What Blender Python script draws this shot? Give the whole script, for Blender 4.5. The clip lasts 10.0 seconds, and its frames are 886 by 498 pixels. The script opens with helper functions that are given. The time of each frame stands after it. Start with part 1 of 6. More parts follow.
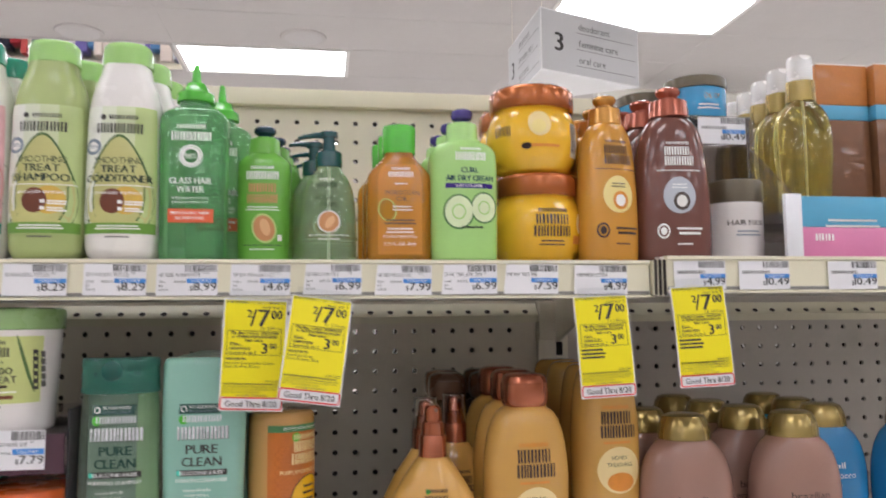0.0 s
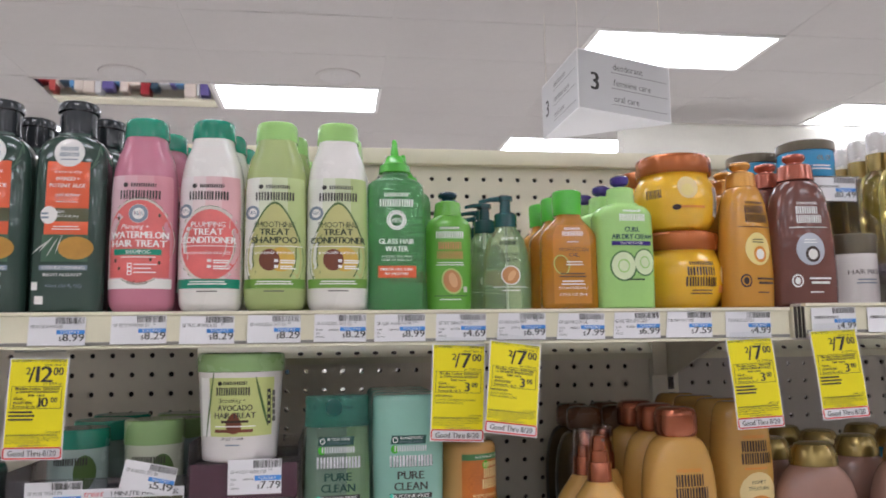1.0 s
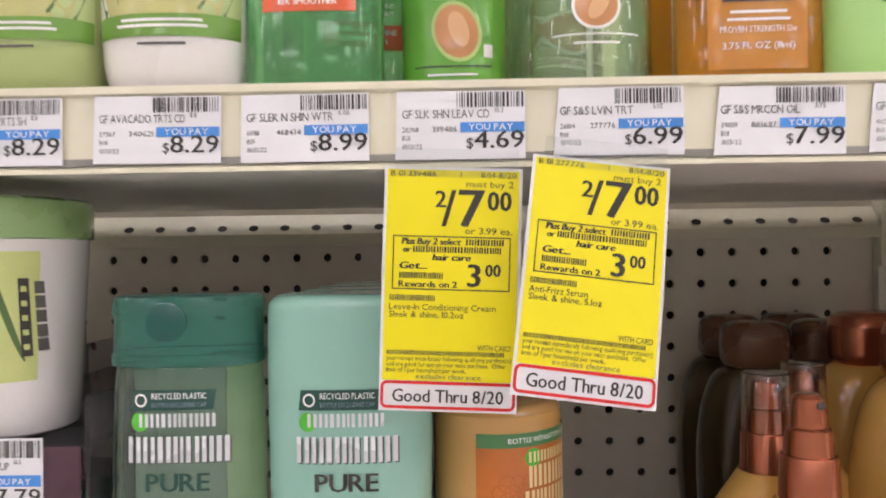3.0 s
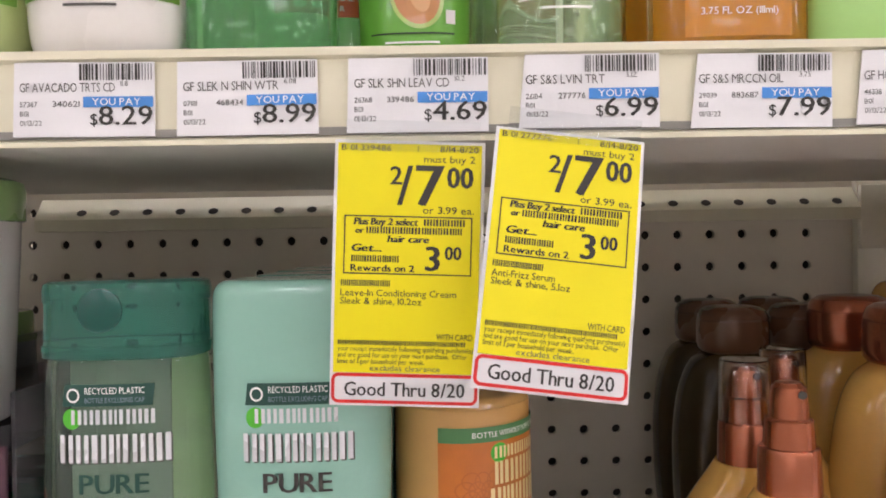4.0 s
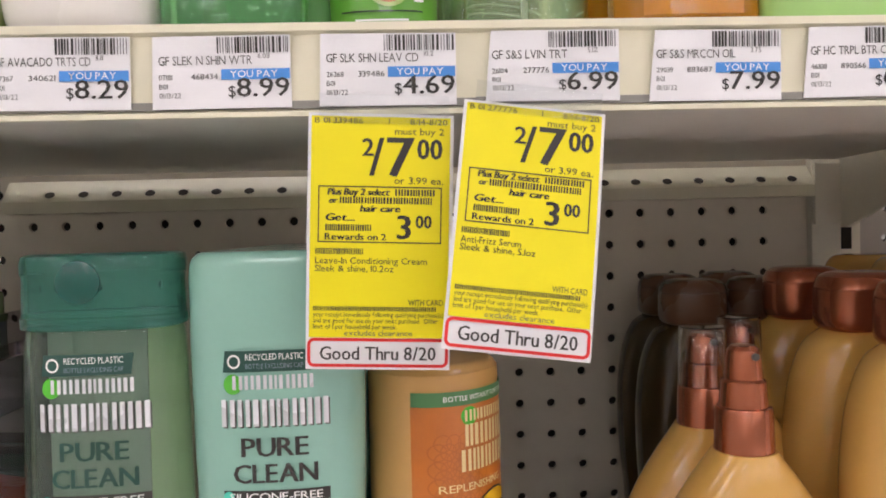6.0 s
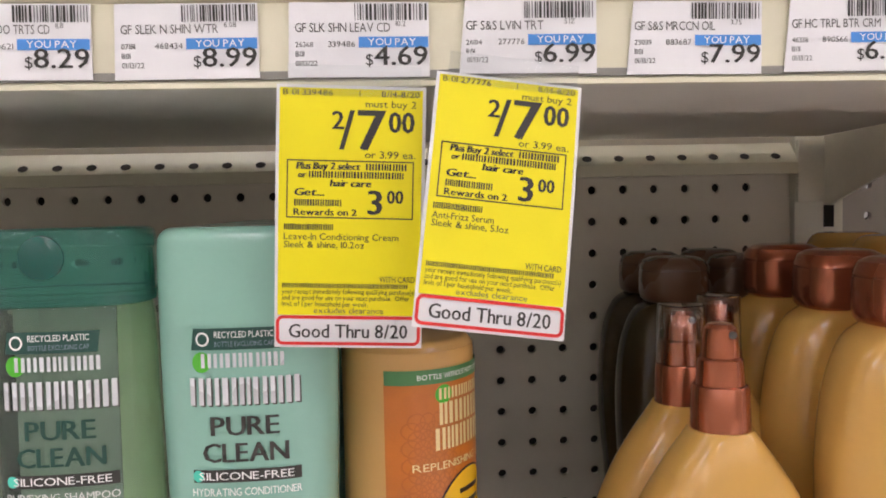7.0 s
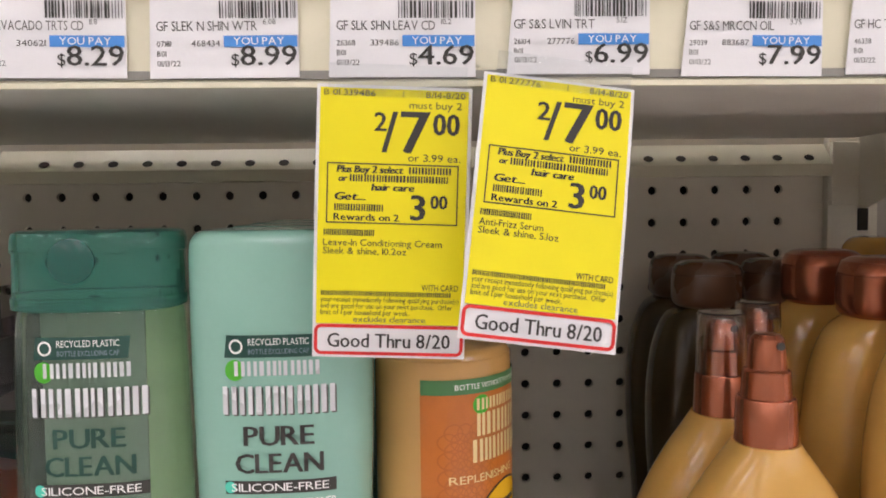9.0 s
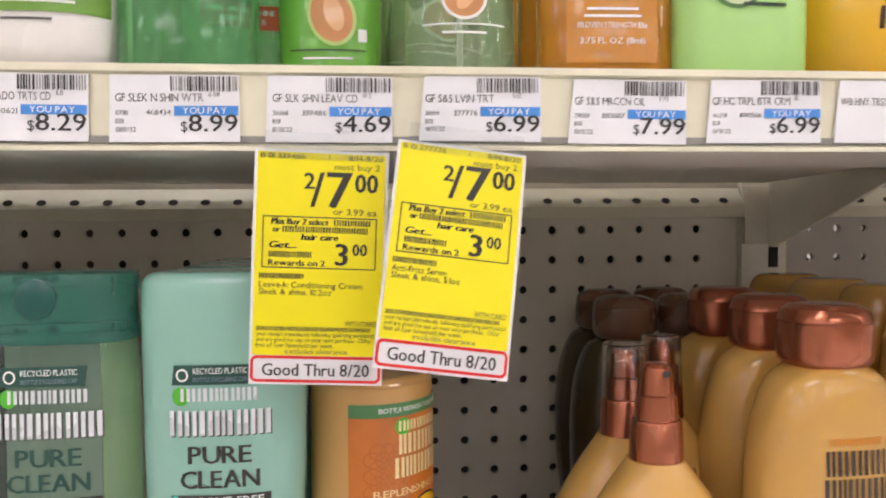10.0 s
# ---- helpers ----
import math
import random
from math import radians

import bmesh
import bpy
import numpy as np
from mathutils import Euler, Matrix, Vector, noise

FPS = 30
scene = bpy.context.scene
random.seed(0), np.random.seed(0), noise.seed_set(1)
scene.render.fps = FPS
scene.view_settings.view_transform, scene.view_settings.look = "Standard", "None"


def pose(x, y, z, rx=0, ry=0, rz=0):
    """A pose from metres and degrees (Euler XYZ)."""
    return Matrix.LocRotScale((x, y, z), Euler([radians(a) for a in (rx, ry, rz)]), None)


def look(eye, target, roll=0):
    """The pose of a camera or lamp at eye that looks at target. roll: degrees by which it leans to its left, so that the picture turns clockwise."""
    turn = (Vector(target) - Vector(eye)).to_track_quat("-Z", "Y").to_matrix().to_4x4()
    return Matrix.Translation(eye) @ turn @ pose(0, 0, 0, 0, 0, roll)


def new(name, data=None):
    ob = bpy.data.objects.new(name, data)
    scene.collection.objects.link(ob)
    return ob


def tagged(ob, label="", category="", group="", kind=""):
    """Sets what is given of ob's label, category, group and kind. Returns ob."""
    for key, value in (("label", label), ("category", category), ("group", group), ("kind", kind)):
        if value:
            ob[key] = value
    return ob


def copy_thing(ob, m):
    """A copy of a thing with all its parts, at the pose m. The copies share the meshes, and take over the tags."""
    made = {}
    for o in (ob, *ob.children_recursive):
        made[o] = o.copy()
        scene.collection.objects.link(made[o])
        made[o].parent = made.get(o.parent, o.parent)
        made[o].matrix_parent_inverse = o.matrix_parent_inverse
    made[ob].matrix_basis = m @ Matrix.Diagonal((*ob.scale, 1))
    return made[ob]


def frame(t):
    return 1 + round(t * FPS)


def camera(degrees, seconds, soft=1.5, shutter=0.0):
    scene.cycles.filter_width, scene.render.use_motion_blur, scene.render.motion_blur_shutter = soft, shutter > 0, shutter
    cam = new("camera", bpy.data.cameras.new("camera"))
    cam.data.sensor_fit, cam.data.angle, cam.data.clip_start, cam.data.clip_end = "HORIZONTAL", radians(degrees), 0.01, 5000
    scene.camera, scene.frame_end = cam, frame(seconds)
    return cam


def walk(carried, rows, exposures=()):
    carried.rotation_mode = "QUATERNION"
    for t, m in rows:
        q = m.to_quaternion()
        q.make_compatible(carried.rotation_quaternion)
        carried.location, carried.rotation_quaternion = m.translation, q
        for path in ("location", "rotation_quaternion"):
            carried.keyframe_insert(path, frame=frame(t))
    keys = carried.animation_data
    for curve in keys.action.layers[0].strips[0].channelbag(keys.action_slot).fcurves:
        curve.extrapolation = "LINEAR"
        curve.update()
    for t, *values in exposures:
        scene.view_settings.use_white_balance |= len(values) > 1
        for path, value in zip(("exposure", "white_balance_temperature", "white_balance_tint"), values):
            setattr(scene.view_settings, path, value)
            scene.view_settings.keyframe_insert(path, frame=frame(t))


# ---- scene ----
cam = camera(58.6, 10.0, soft=1.8, shutter=0.2)
PATH = [
    (0, (-0.145, 0.083, 1.348), (0.148, 2.053, 1.528), -0.5),
    (0.5, (-0.258, 0.025, 1.368), (0.044, 1.986, 1.625), -1.3),
    (1, (-0.333, -0.005, 1.363), (-0.058, 1.96, 1.615), -0.8),
    (1.5, (-0.346, 0.029, 1.35), (-0.103, 2.005, 1.543), -0.6),
    (2, (-0.287, 0.171, 1.331), (-0.13, 2.161, 1.46), -0.6),
    (2.5, (-0.212, 0.362, 1.339), (-0.211, 2.36, 1.425), -0.5),
    (3, (-0.203, 0.483, 1.332), (-0.249, 2.482, 1.354), -0.8),
    (3.2, (-0.197, 0.510, 1.334), (-0.259, 2.509, 1.316), -0.9),
    (4.3, (-0.194, 0.506, 1.330), (-0.167, 2.506, 1.314), -1.1),
    (4.5, (-0.193, 0.504, 1.33), (-0.162, 2.504, 1.316), -1.2),
    (5, (-0.196, 0.497, 1.329), (-0.147, 2.496, 1.31), -1.3),
    (5.5, (-0.198, 0.494, 1.325), (-0.131, 2.493, 1.297), -1.4),
    (7, (-0.19, 0.502, 1.323), (-0.076, 2.496, 1.214), -1.2),
    (7.5, (-0.189, 0.502, 1.326), (-0.074, 2.494, 1.196), -1.1),
    (8, (-0.189, 0.506, 1.325), (-0.083, 2.499, 1.185), -1.0),
    (8.5, (-0.197, 0.514, 1.324), (-0.106, 2.507, 1.187), -0.8),
    (9, (-0.202, 0.514, 1.327), (-0.112, 2.508, 1.206), -0.7),
    (9.5, (-0.207, 0.502, 1.326), (-0.081, 2.496, 1.235), -0.6),
    (10, (-0.185, 0.467, 1.335), (-0.009, 2.458, 1.285), -0.4),
]
walk(cam, [(t, look(eye, target, roll)) for t, eye, target, roll in PATH],
     exposures=((0.0, -0.30, 6150, 9), (0.6, -0.50, 6050, 9), (1.6, -0.44, 5950, 9), (2.4, -0.24, 6050, 10), (3.0, -0.02, 6400, 13), (4.3, -0.06, 6450, 13), (9.5, -0.07, 6450, 12), (10.0, 0.06, 6450, 12)))

# ---- world and exposure ----
world = bpy.data.worlds.new("store_air")
world.use_nodes = True
world.node_tree.nodes["Background"].inputs[0].default_value = (0.80, 0.82, 0.85, 1)
world.node_tree.nodes["Background"].inputs[1].default_value = 0.05
scene.world = world
LAMP = 10.8


# ---- materials ----
def lin(h):
    c = [int(h[i:i + 2], 16) / 255 for i in (1, 3, 5)]
    return tuple(v / 12.92 if v <= 0.04045 else ((v + 0.055) / 1.055) ** 2.4 for v in c)


MATS = {}


def mat(name, colour, rough=0.4, metal=0.0, trans=0.0, var=0.06, scale=40.0, bump=0.02, coat=0.0, ior=1.45, glow=0.0, stretch=(1, 1, 1), spec=0.5, each=0.0):
    """A surface with broad and fine variation of colour and gloss, and a fine relief."""
    if name in MATS:
        return MATS[name]
    m = bpy.data.materials.new(name)
    m.use_nodes = True
    nt = m.node_tree
    bs = nt.nodes["Principled BSDF"]
    rgb = lin(colour)
    tc = nt.nodes.new("ShaderNodeTexCoord")
    mp = nt.nodes.new("ShaderNodeMapping")
    mp.inputs["Scale"].default_value = stretch
    nt.links.new(tc.outputs["Object"], mp.inputs[0])
    big = nt.nodes.new("ShaderNodeTexNoise")
    big.inputs["Scale"].default_value, big.inputs["Detail"].default_value = scale, 3
    fine = nt.nodes.new("ShaderNodeTexNoise")
    fine.inputs["Scale"].default_value, fine.inputs["Detail"].default_value = scale * 14, 4
    for n in (big, fine):
        nt.links.new(mp.outputs[0], n.inputs["Vector"])
    mixn = nt.nodes.new("ShaderNodeMath")
    mixn.operation = "MULTIPLY_ADD"
    nt.links.new(fine.outputs[0], mixn.inputs[0])
    mixn.inputs[1].default_value = 0.35
    nt.links.new(big.outputs[0], mixn.inputs[2])
    ramp = nt.nodes.new("ShaderNodeMix")
    ramp.data_type = "RGBA"
    ramp.inputs[6].default_value = (*[max(0, c * (1 - var * 1.6)) for c in rgb], 1)
    ramp.inputs[7].default_value = (*[min(1, c * (1 + var)) for c in rgb], 1)
    nt.links.new(mixn.outputs[0], ramp.inputs[0])
    out = ramp.outputs[2]
    if each:
        info = nt.nodes.new("ShaderNodeObjectInfo")
        hsv = nt.nodes.new("ShaderNodeHueSaturation")
        mr = nt.nodes.new("ShaderNodeMapRange")
        mr.inputs[3].default_value, mr.inputs[4].default_value = 1 - each, 1 + each
        nt.links.new(info.outputs["Random"], mr.inputs[0])
        nt.links.new(mr.outputs[0], hsv.inputs["Value"])
        nt.links.new(out, hsv.inputs["Color"])
        out = hsv.outputs[0]
    nt.links.new(out, bs.inputs["Base Color"])
    rr = nt.nodes.new("ShaderNodeMapRange")
    rr.inputs[3].default_value, rr.inputs[4].default_value = rough * 0.85, min(1, rough * 1.2)
    nt.links.new(big.outputs[0], rr.inputs[0])
    nt.links.new(rr.outputs[0], bs.inputs["Roughness"])
    bs.inputs["Metallic"].default_value = metal
    bs.inputs["Transmission Weight"].default_value = trans
    bs.inputs["IOR"].default_value = ior
    bs.inputs["Coat Weight"].default_value = coat
    bs.inputs["Specular IOR Level"].default_value = spec
    if glow:
        bs.inputs["Emission Color"].default_value = (1.0, 0.955, 0.99, 1)
        bs.inputs["Emission Strength"].default_value = glow
    if bump:
        b = nt.nodes.new("ShaderNodeBump")
        b.inputs["Strength"].default_value, b.inputs["Distance"].default_value = bump, 0.002
        nt.links.new(fine.outputs[0], b.inputs["Height"])
        nt.links.new(b.outputs[0], bs.inputs["Normal"])
    MATS[name] = m
    return m


CREAM = mat("cream_enamel", "#e2dcc2", 0.38, var=0.05, scale=9, bump=0.03)
CREAM_DULL = mat("cream_enamel_pegboard", "#dad4be", 0.5, var=0.07, scale=7, bump=0.05)
# Lower cream pegboard with light in its colour: lifted in one bay, shaded beside.
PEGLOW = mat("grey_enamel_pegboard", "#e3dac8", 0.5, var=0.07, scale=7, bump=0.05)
PEGSHADE = mat("dark_grey_enamel_pegboard", "#c4bcb0", 0.5, var=0.07, scale=7, bump=0.05)
DECK = mat("grey_enamel_deck", "#d8d3c9", 0.45, var=0.08, scale=8, bump=0.04)
# Dark fill for the shade inside holes and slots and behind the pegboard.
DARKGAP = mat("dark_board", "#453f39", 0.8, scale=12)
STEEL = mat("upright_enamel", "#f0ead8", 0.4, var=0.08, scale=20)
# Lower deck is coloured dark to hold the shade down among the bottles.
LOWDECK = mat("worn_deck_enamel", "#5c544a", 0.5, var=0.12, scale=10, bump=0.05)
PAPER = mat("white_card", "#e8e6e7", 0.55, var=0.02, scale=60, bump=0.03)
YELLOW = mat("yellow_card", "#ecdd00", 0.5, var=0.03, scale=50, bump=0.03)
INK = mat("black_ink", "#3b3834", 0.6, var=0.1, scale=200, bump=0)
GREYINK = mat("grey_ink", "#5e5c58", 0.6, var=0.1, scale=200, bump=0)
REDINK = mat("red_ink", "#d8322e", 0.55, scale=120, bump=0)
BLUEINK = mat("blue_ink", "#4d8fd8", 0.55, scale=120, bump=0)
WHITEINK = mat("white_ink", "#f4f2ee", 0.5, var=0.03, scale=120, bump=0)
TILE = mat("ceiling_tile", "#c2bdb9", 0.9, var=0.05, scale=1.2, bump=0.5)
WALLP = mat("painted_wall", "#e2dfda", 0.7, var=0.05, scale=2)
CLEAR = mat("clear_plastic", "#f2f5f5", 0.06, trans=0.96, var=0.01, bump=0.0, ior=1.2)
TRAY = mat("smoky_clear_plastic", "#dcd8de", 0.05, trans=0.96, var=0.03, bump=0.0, ior=1.08)


# ---- building helpers ----
def root(name, label, category, m=None, group="", kind=""):
    ob = new(name)
    ob.empty_display_size = 0.02
    if m is not None:
        ob.matrix_basis = m
    return tagged(ob, label, category, group, kind)


def mesh_of(name, verts, faces, material, smooth=False, sharp=32):
    me = bpy.data.meshes.new(name)
    me.from_pydata(verts, [], faces)
    me.materials.append(material)
    if smooth:
        me.polygons.foreach_set("use_smooth", [True] * len(me.polygons))
        me.set_sharp_from_angle(angle=radians(sharp))
    me.update()
    return me


def part(name, me, parent=None, label="", m=None):
    ob = new(name, me)
    ob.parent = parent
    if m is not None:
        ob.matrix_basis = m
    if label:
        ob["label"] = label
    return ob


def box(x0, y0, z0, x1, y1, z1, bevel=0.0, material=None, name="board"):
    bm = bmesh.new()
    bmesh.ops.create_cube(bm, size=1)
    for v in bm.verts:
        v.co = Vector(((x0 + x1) / 2 + v.co.x * (x1 - x0), (y0 + y1) / 2 + v.co.y * (y1 - y0), (z0 + z1) / 2 + v.co.z * (z1 - z0)))
    if bevel:
        bmesh.ops.bevel(bm, geom=bm.edges[:], offset=bevel, segments=2, affect="EDGES", profile=0.6)
    me = bpy.data.meshes.new(name)
    bm.to_mesh(me)
    bm.free()
    me.materials.append(material)
    if bevel:
        me.polygons.foreach_set("use_smooth", [True] * len(me.polygons))
        me.set_sharp_from_angle(angle=radians(40))
    return me


def extrude_profile(pts, x0, x1, material, name="profile", smooth=False):
    """A closed outline in (y, z) drawn out along x."""
    n = len(pts)
    v = [(x0, y, z) for y, z in pts] + [(x1, y, z) for y, z in pts]
    f = [(i, (i + 1) % n, n + (i + 1) % n, n + i) for i in range(n)] + [tuple(range(n))[::-1], tuple(range(n, 2 * n))]
    return mesh_of(name, v, f, material, smooth)


def densify(sec, k=4):
    """Smooth a coarse list of (z, a, b) sections."""
    s = np.array(sec, float)
    out = []
    for i in range(len(s) - 1):
        p0, p1, p2, p3 = s[max(i - 1, 0)], s[i], s[i + 1], s[min(i + 2, len(s) - 1)]
        for j in range(k):
            t = j / k
            q = 0.5 * (2 * p1 + (p2 - p0) * t + (2 * p0 - 5 * p1 + 4 * p2 - p3) * t * t + (3 * p1 - p0 - 3 * p2 + p3) * t ** 3)
            q = np.minimum(np.maximum(q, np.minimum(p1, p2)), np.maximum(p1, p2))
            out.append(tuple(q))
    out.append(tuple(s[-1]))
    return out


def loft(sec, ex=2.0, seg=28, material=None, name="body", dx=0.0, dy=0.0, sharp=32):
    """A closed skin through superellipse sections (z, a, b)."""
    v, f = [], []
    for z, a, b in sec:
        for k in range(seg):
            t = 2 * math.pi * k / seg
            c, s = math.cos(t), math.sin(t)
            v.append((dx + a * math.copysign(abs(c) ** (2 / ex), c), dy + b * math.copysign(abs(s) ** (2 / ex), s), z))
    for i in range(len(sec) - 1):
        for k in range(seg):
            k2 = (k + 1) % seg
            f.append((i * seg + k, i * seg + k2, (i + 1) * seg + k2, (i + 1) * seg + k))
    f.append(tuple(range(seg))[::-1])
    f.append(tuple(range((len(sec) - 1) * seg, len(sec) * seg)))
    return mesh_of(name, v, f, material, True, sharp)


GLYPHS = {}


def glyph(ch):
    """Outline faces of one character of the built-in font, with its advance."""
    if ch not in GLYPHS:
        cu = bpy.data.curves.new("glyph", "FONT")
        cu.body, cu.size, cu.resolution_u = ch, 1.0, 2
        ob = bpy.data.objects.new("glyph", cu)
        me = bpy.data.meshes.new_from_object(ob)
        vs = [(p.co.x, p.co.y) for p in me.vertices]
        fs = [tuple(p.vertices) for p in me.polygons]
        bpy.data.objects.remove(ob)
        bpy.data.meshes.remove(me)
        bpy.data.curves.remove(cu)
        x0 = min((p[0] for p in vs), default=0.0)
        x1 = max((p[0] for p in vs), default=0.22)
        GLYPHS[ch] = ([(x - x0, y) for x, y in vs], fs, x1 - x0)
    return GLYPHS[ch]


class Print:
    """Flat print laid on a front: on a card (body None) or wrapped on a lofted body. One mesh for each ink and name."""

    def __init__(self, body=None, ex=2.0, dy=0.0):
        self.body, self.ex, self.dy, self.sets, self.shift = body, ex, dy, {}, 0.0
        if body:
            s = np.array(body)
            self.z, self.a, self.b = s[:, 0], s[:, 1], s[:, 2]

    def front(self, x, z):
        if not self.body:
            return 0.0
        a, b = np.interp(z, self.z, self.a), np.interp(z, self.z, self.b)
        return self.dy - b * max(0.0, 1 - min(1, abs(x) / a) ** self.ex) ** (1 / self.ex)

    def half(self, z):
        return float(np.interp(z + self.shift, self.z, self.a))

    def add(self, name, material, pts, faces, layer):
        v, f = self.sets.setdefault((name, material.name), ([], []))
        o = len(v)
        d = 0.0002 + 0.00022 * layer
        for x, z in ((x, z + self.shift) for x, z in pts):
            v.append((x, self.front(x, z) - d, z))
        f.extend(tuple(o + i for i in face) for face in faces)

    def rect(self, material, x0, z0, x1, z1, layer=1, name="print", skew=0.0, r=0.0):
        nx, nz = max(1, min(40, int(abs(x1 - x0) / 0.003))), max(1, min(30, int(abs(z1 - z0) / 0.006)))
        if not self.body:
            nx = nz = 1
        pts = []
        for j in range(nz + 1):
            for i in range(nx + 1):
                z = z0 + (z1 - z0) * j / nz
                pts.append((x0 + (x1 - x0) * i / nx + skew * (z - z0), z))
        w = nx + 1
        self.add(name, material, pts, [(j * w + i, j * w + i + 1, (j + 1) * w + i + 1, (j + 1) * w + i) for j in range(nz) for i in range(nx)], layer)

    def wrap(self, material, k0, k1, z0, z1, layer=1, name="front_label"):
        """A label that follows the body's outline, from k0 to k1 of the half width."""
        nx, nz = 26, max(2, int((z1 - z0) / 0.005))
        pts = [(self.half(z0 + (z1 - z0) * j / nz) * (k0 + (k1 - k0) * i / nx), z0 + (z1 - z0) * j / nz) for j in range(nz + 1) for i in range(nx + 1)]
        w = nx + 1
        self.add(name, material, pts, [(j * w + i, j * w + i + 1, (j + 1) * w + i + 1, (j + 1) * w + i) for j in range(nz) for i in range(nx)], layer)

    def disc(self, material, cx, cz, rx, rz, layer=2, name="print", inner=0.0, taper=0.0, turn=0.0, foot=-1.0):
        """A filled oval, or a ring; taper makes it a pear, narrow at the top; foot cuts it off below."""
        n, m = 28, 4
        pts = []
        for j in range(m + 1):
            q = inner + (1 - inner) * j / m
            for k in range(n):
                t = 2 * math.pi * k / n
                u, w = q * math.cos(t), q * math.sin(t)
                u *= 1 - taper * w * (1.25 if w > 0 else 0.8)
                X, Z = u * rx, max(w * rz, foot - cz)
                pts.append((cx + X * math.cos(turn) - Z * math.sin(turn), cz + X * math.sin(turn) + Z * math.cos(turn)))
        self.add(name, material, pts, [(j * n + k, (j + 1) * n + k, (j + 1) * n + (k + 1) % n, j * n + (k + 1) % n) for j in range(m) for k in range(n)], layer)

    def text(self, material, s, cx, cz, h, w=None, layer=3, name="lettering", align="c", shear=0.0, bold=0.0):
        """Words of cap height h; squeezed or stretched to width w where given. cz is the base line."""
        pts, faces, x = [], [], 0.0
        for ch in s:
            if ch == " ":
                x += 0.27
                continue
            vs, fs, adv = glyph(ch)
            o = len(pts)
            pts += [(x + px + shear * py, py) for px, py in vs]
            faces += [tuple(o + i for i in q) for q in fs]
            x += adv + 0.075
        x -= 0.075
        k = h / 0.69
        kx = w / x if w else k
        off = {"c": -x * kx / 2, "l": 0.0, "r": -x * kx}[align]
        for dx in ((0.0,) if not bold else (-bold, bold)):
            self.add(name, material, [(cx + off + px * kx + dx, cz + py * k) for px, py in pts], faces, layer + (0.3 if dx > 0 else 0))

    def blocks(self, material, cx, cz, w, h, n, layer=3, name="print", seed=1):
        """A word-mark as a row of plain upright bars of uneven width."""
        rnd = random.Random(seed * 31 + n)
        ws = [rnd.uniform(0.75, 1.15) for _ in range(n)]
        k = w / sum(ws)
        x = cx - w / 2
        for q in ws:
            c = q * k
            self.rect(material, x + c * 0.08, cz, x + c * rnd.uniform(0.34, 0.42), cz + h, layer, name)
            self.rect(material, x + c * rnd.uniform(0.58, 0.66), cz, x + c * 0.88, cz + h, layer, name)
            x += c

    def lines(self, material, cx, z, w, h, n, step, layer=3, name="print", seed=3, align="c"):
        """Small print as plain bars."""
        rnd = random.Random(seed)
        for i in range(n):
            q = w * rnd.uniform(0.72, 1.0)
            x0 = cx - q / 2 if align == "c" else cx
            self.rect(material, x0, z - i * step, x0 + q, z - i * step + h, layer, name)

    def round_frame(self, material, x0, z0, x1, z1, r, t, layer=2, name="red_frame"):
        """A thin frame with round corners."""
        pts, n = [], 0
        for cx, cz, a0 in ((x1 - r, z1 - r, 0), (x0 + r, z1 - r, 90), (x0 + r, z0 + r, 180), (x1 - r, z0 + r, 270)):
            for k in range(7):
                u = radians(a0 + 15 * k)
                pts += [(cx + r * math.cos(u), cz + r * math.sin(u)), (cx + (r - t) * math.cos(u), cz + (r - t) * math.sin(u))]
                n += 1
        self.add(name, material, pts, [(2 * i, 2 * ((i + 1) % n), 2 * ((i + 1) % n) + 1, 2 * i + 1) for i in range(n)], layer)

    def badge(self, s, cx, cz, r):
        """A round seal: white, with a grey ring and a grey figure."""
        self.disc(WHITEL, cx, cz, r, r, 2.6, "badge")
        self.disc(BADGE, cx, cz, r * 0.97, r * 0.97, 3.0, "badge", inner=0.62)
        self.text(BADGE, s, cx, cz - r * 0.22, r * 0.5, r * 1.05, 3.4)

    def barcode(self, material, x0, z0, x1, z1, layer=2, seed=0, name="barcode"):
        rnd = random.Random(seed + 7)
        x = x0
        while x < x1:
            q = rnd.choice((0.0003, 0.0003, 0.0006, 0.0009))
            self.rect(material, x, z0, min(x + q, x1), z1, layer, name)
            x += q + rnd.choice((0.0003, 0.0005, 0.0008))

    def finish(self, parent):
        for (name, mname), (v, f) in self.sets.items():
            ob = part(name, mesh_of(name, v, f, bpy.data.materials[mname], bool(self.body), 60), parent)
            if name in ("barcode", "print", "lettering", "honeycomb"):
                ob["kind"] = "stuff"


# ---- large structure ----
RAIL_Z0, RAIL_Z1, FRONT, PEG = 1.369, 1.4035, 0.803, 1.161
DECK_Z = 1.404
LOW_Z = 1.070
LIFT = 0.042
CEIL = 3.30
GX, GY = -1.22, 5.677

part("floor", box(-9, -12, -0.05, 10, 16, 0.0, 0, mat("vinyl_floor", "#e6e3de", 0.35, scale=3), "floor"))
tagged(bpy.data.objects["floor"], "pale vinyl store floor", "floor", kind="structure")
for nm, b in (("wall_north", (-9, 16, 0, 10, 16.2, CEIL)), ("wall_south", (-9, -12.2, 0, 10, -12, CEIL)), ("wall_west", (-9.2, -12, 0, -9, 16, CEIL)), ("wall_east", (10, -12, 0, 10.2, 16, CEIL))):
    tagged(part(nm, box(*b, 0, WALLP, nm)), "plain painted store wall", "wall", kind="structure")


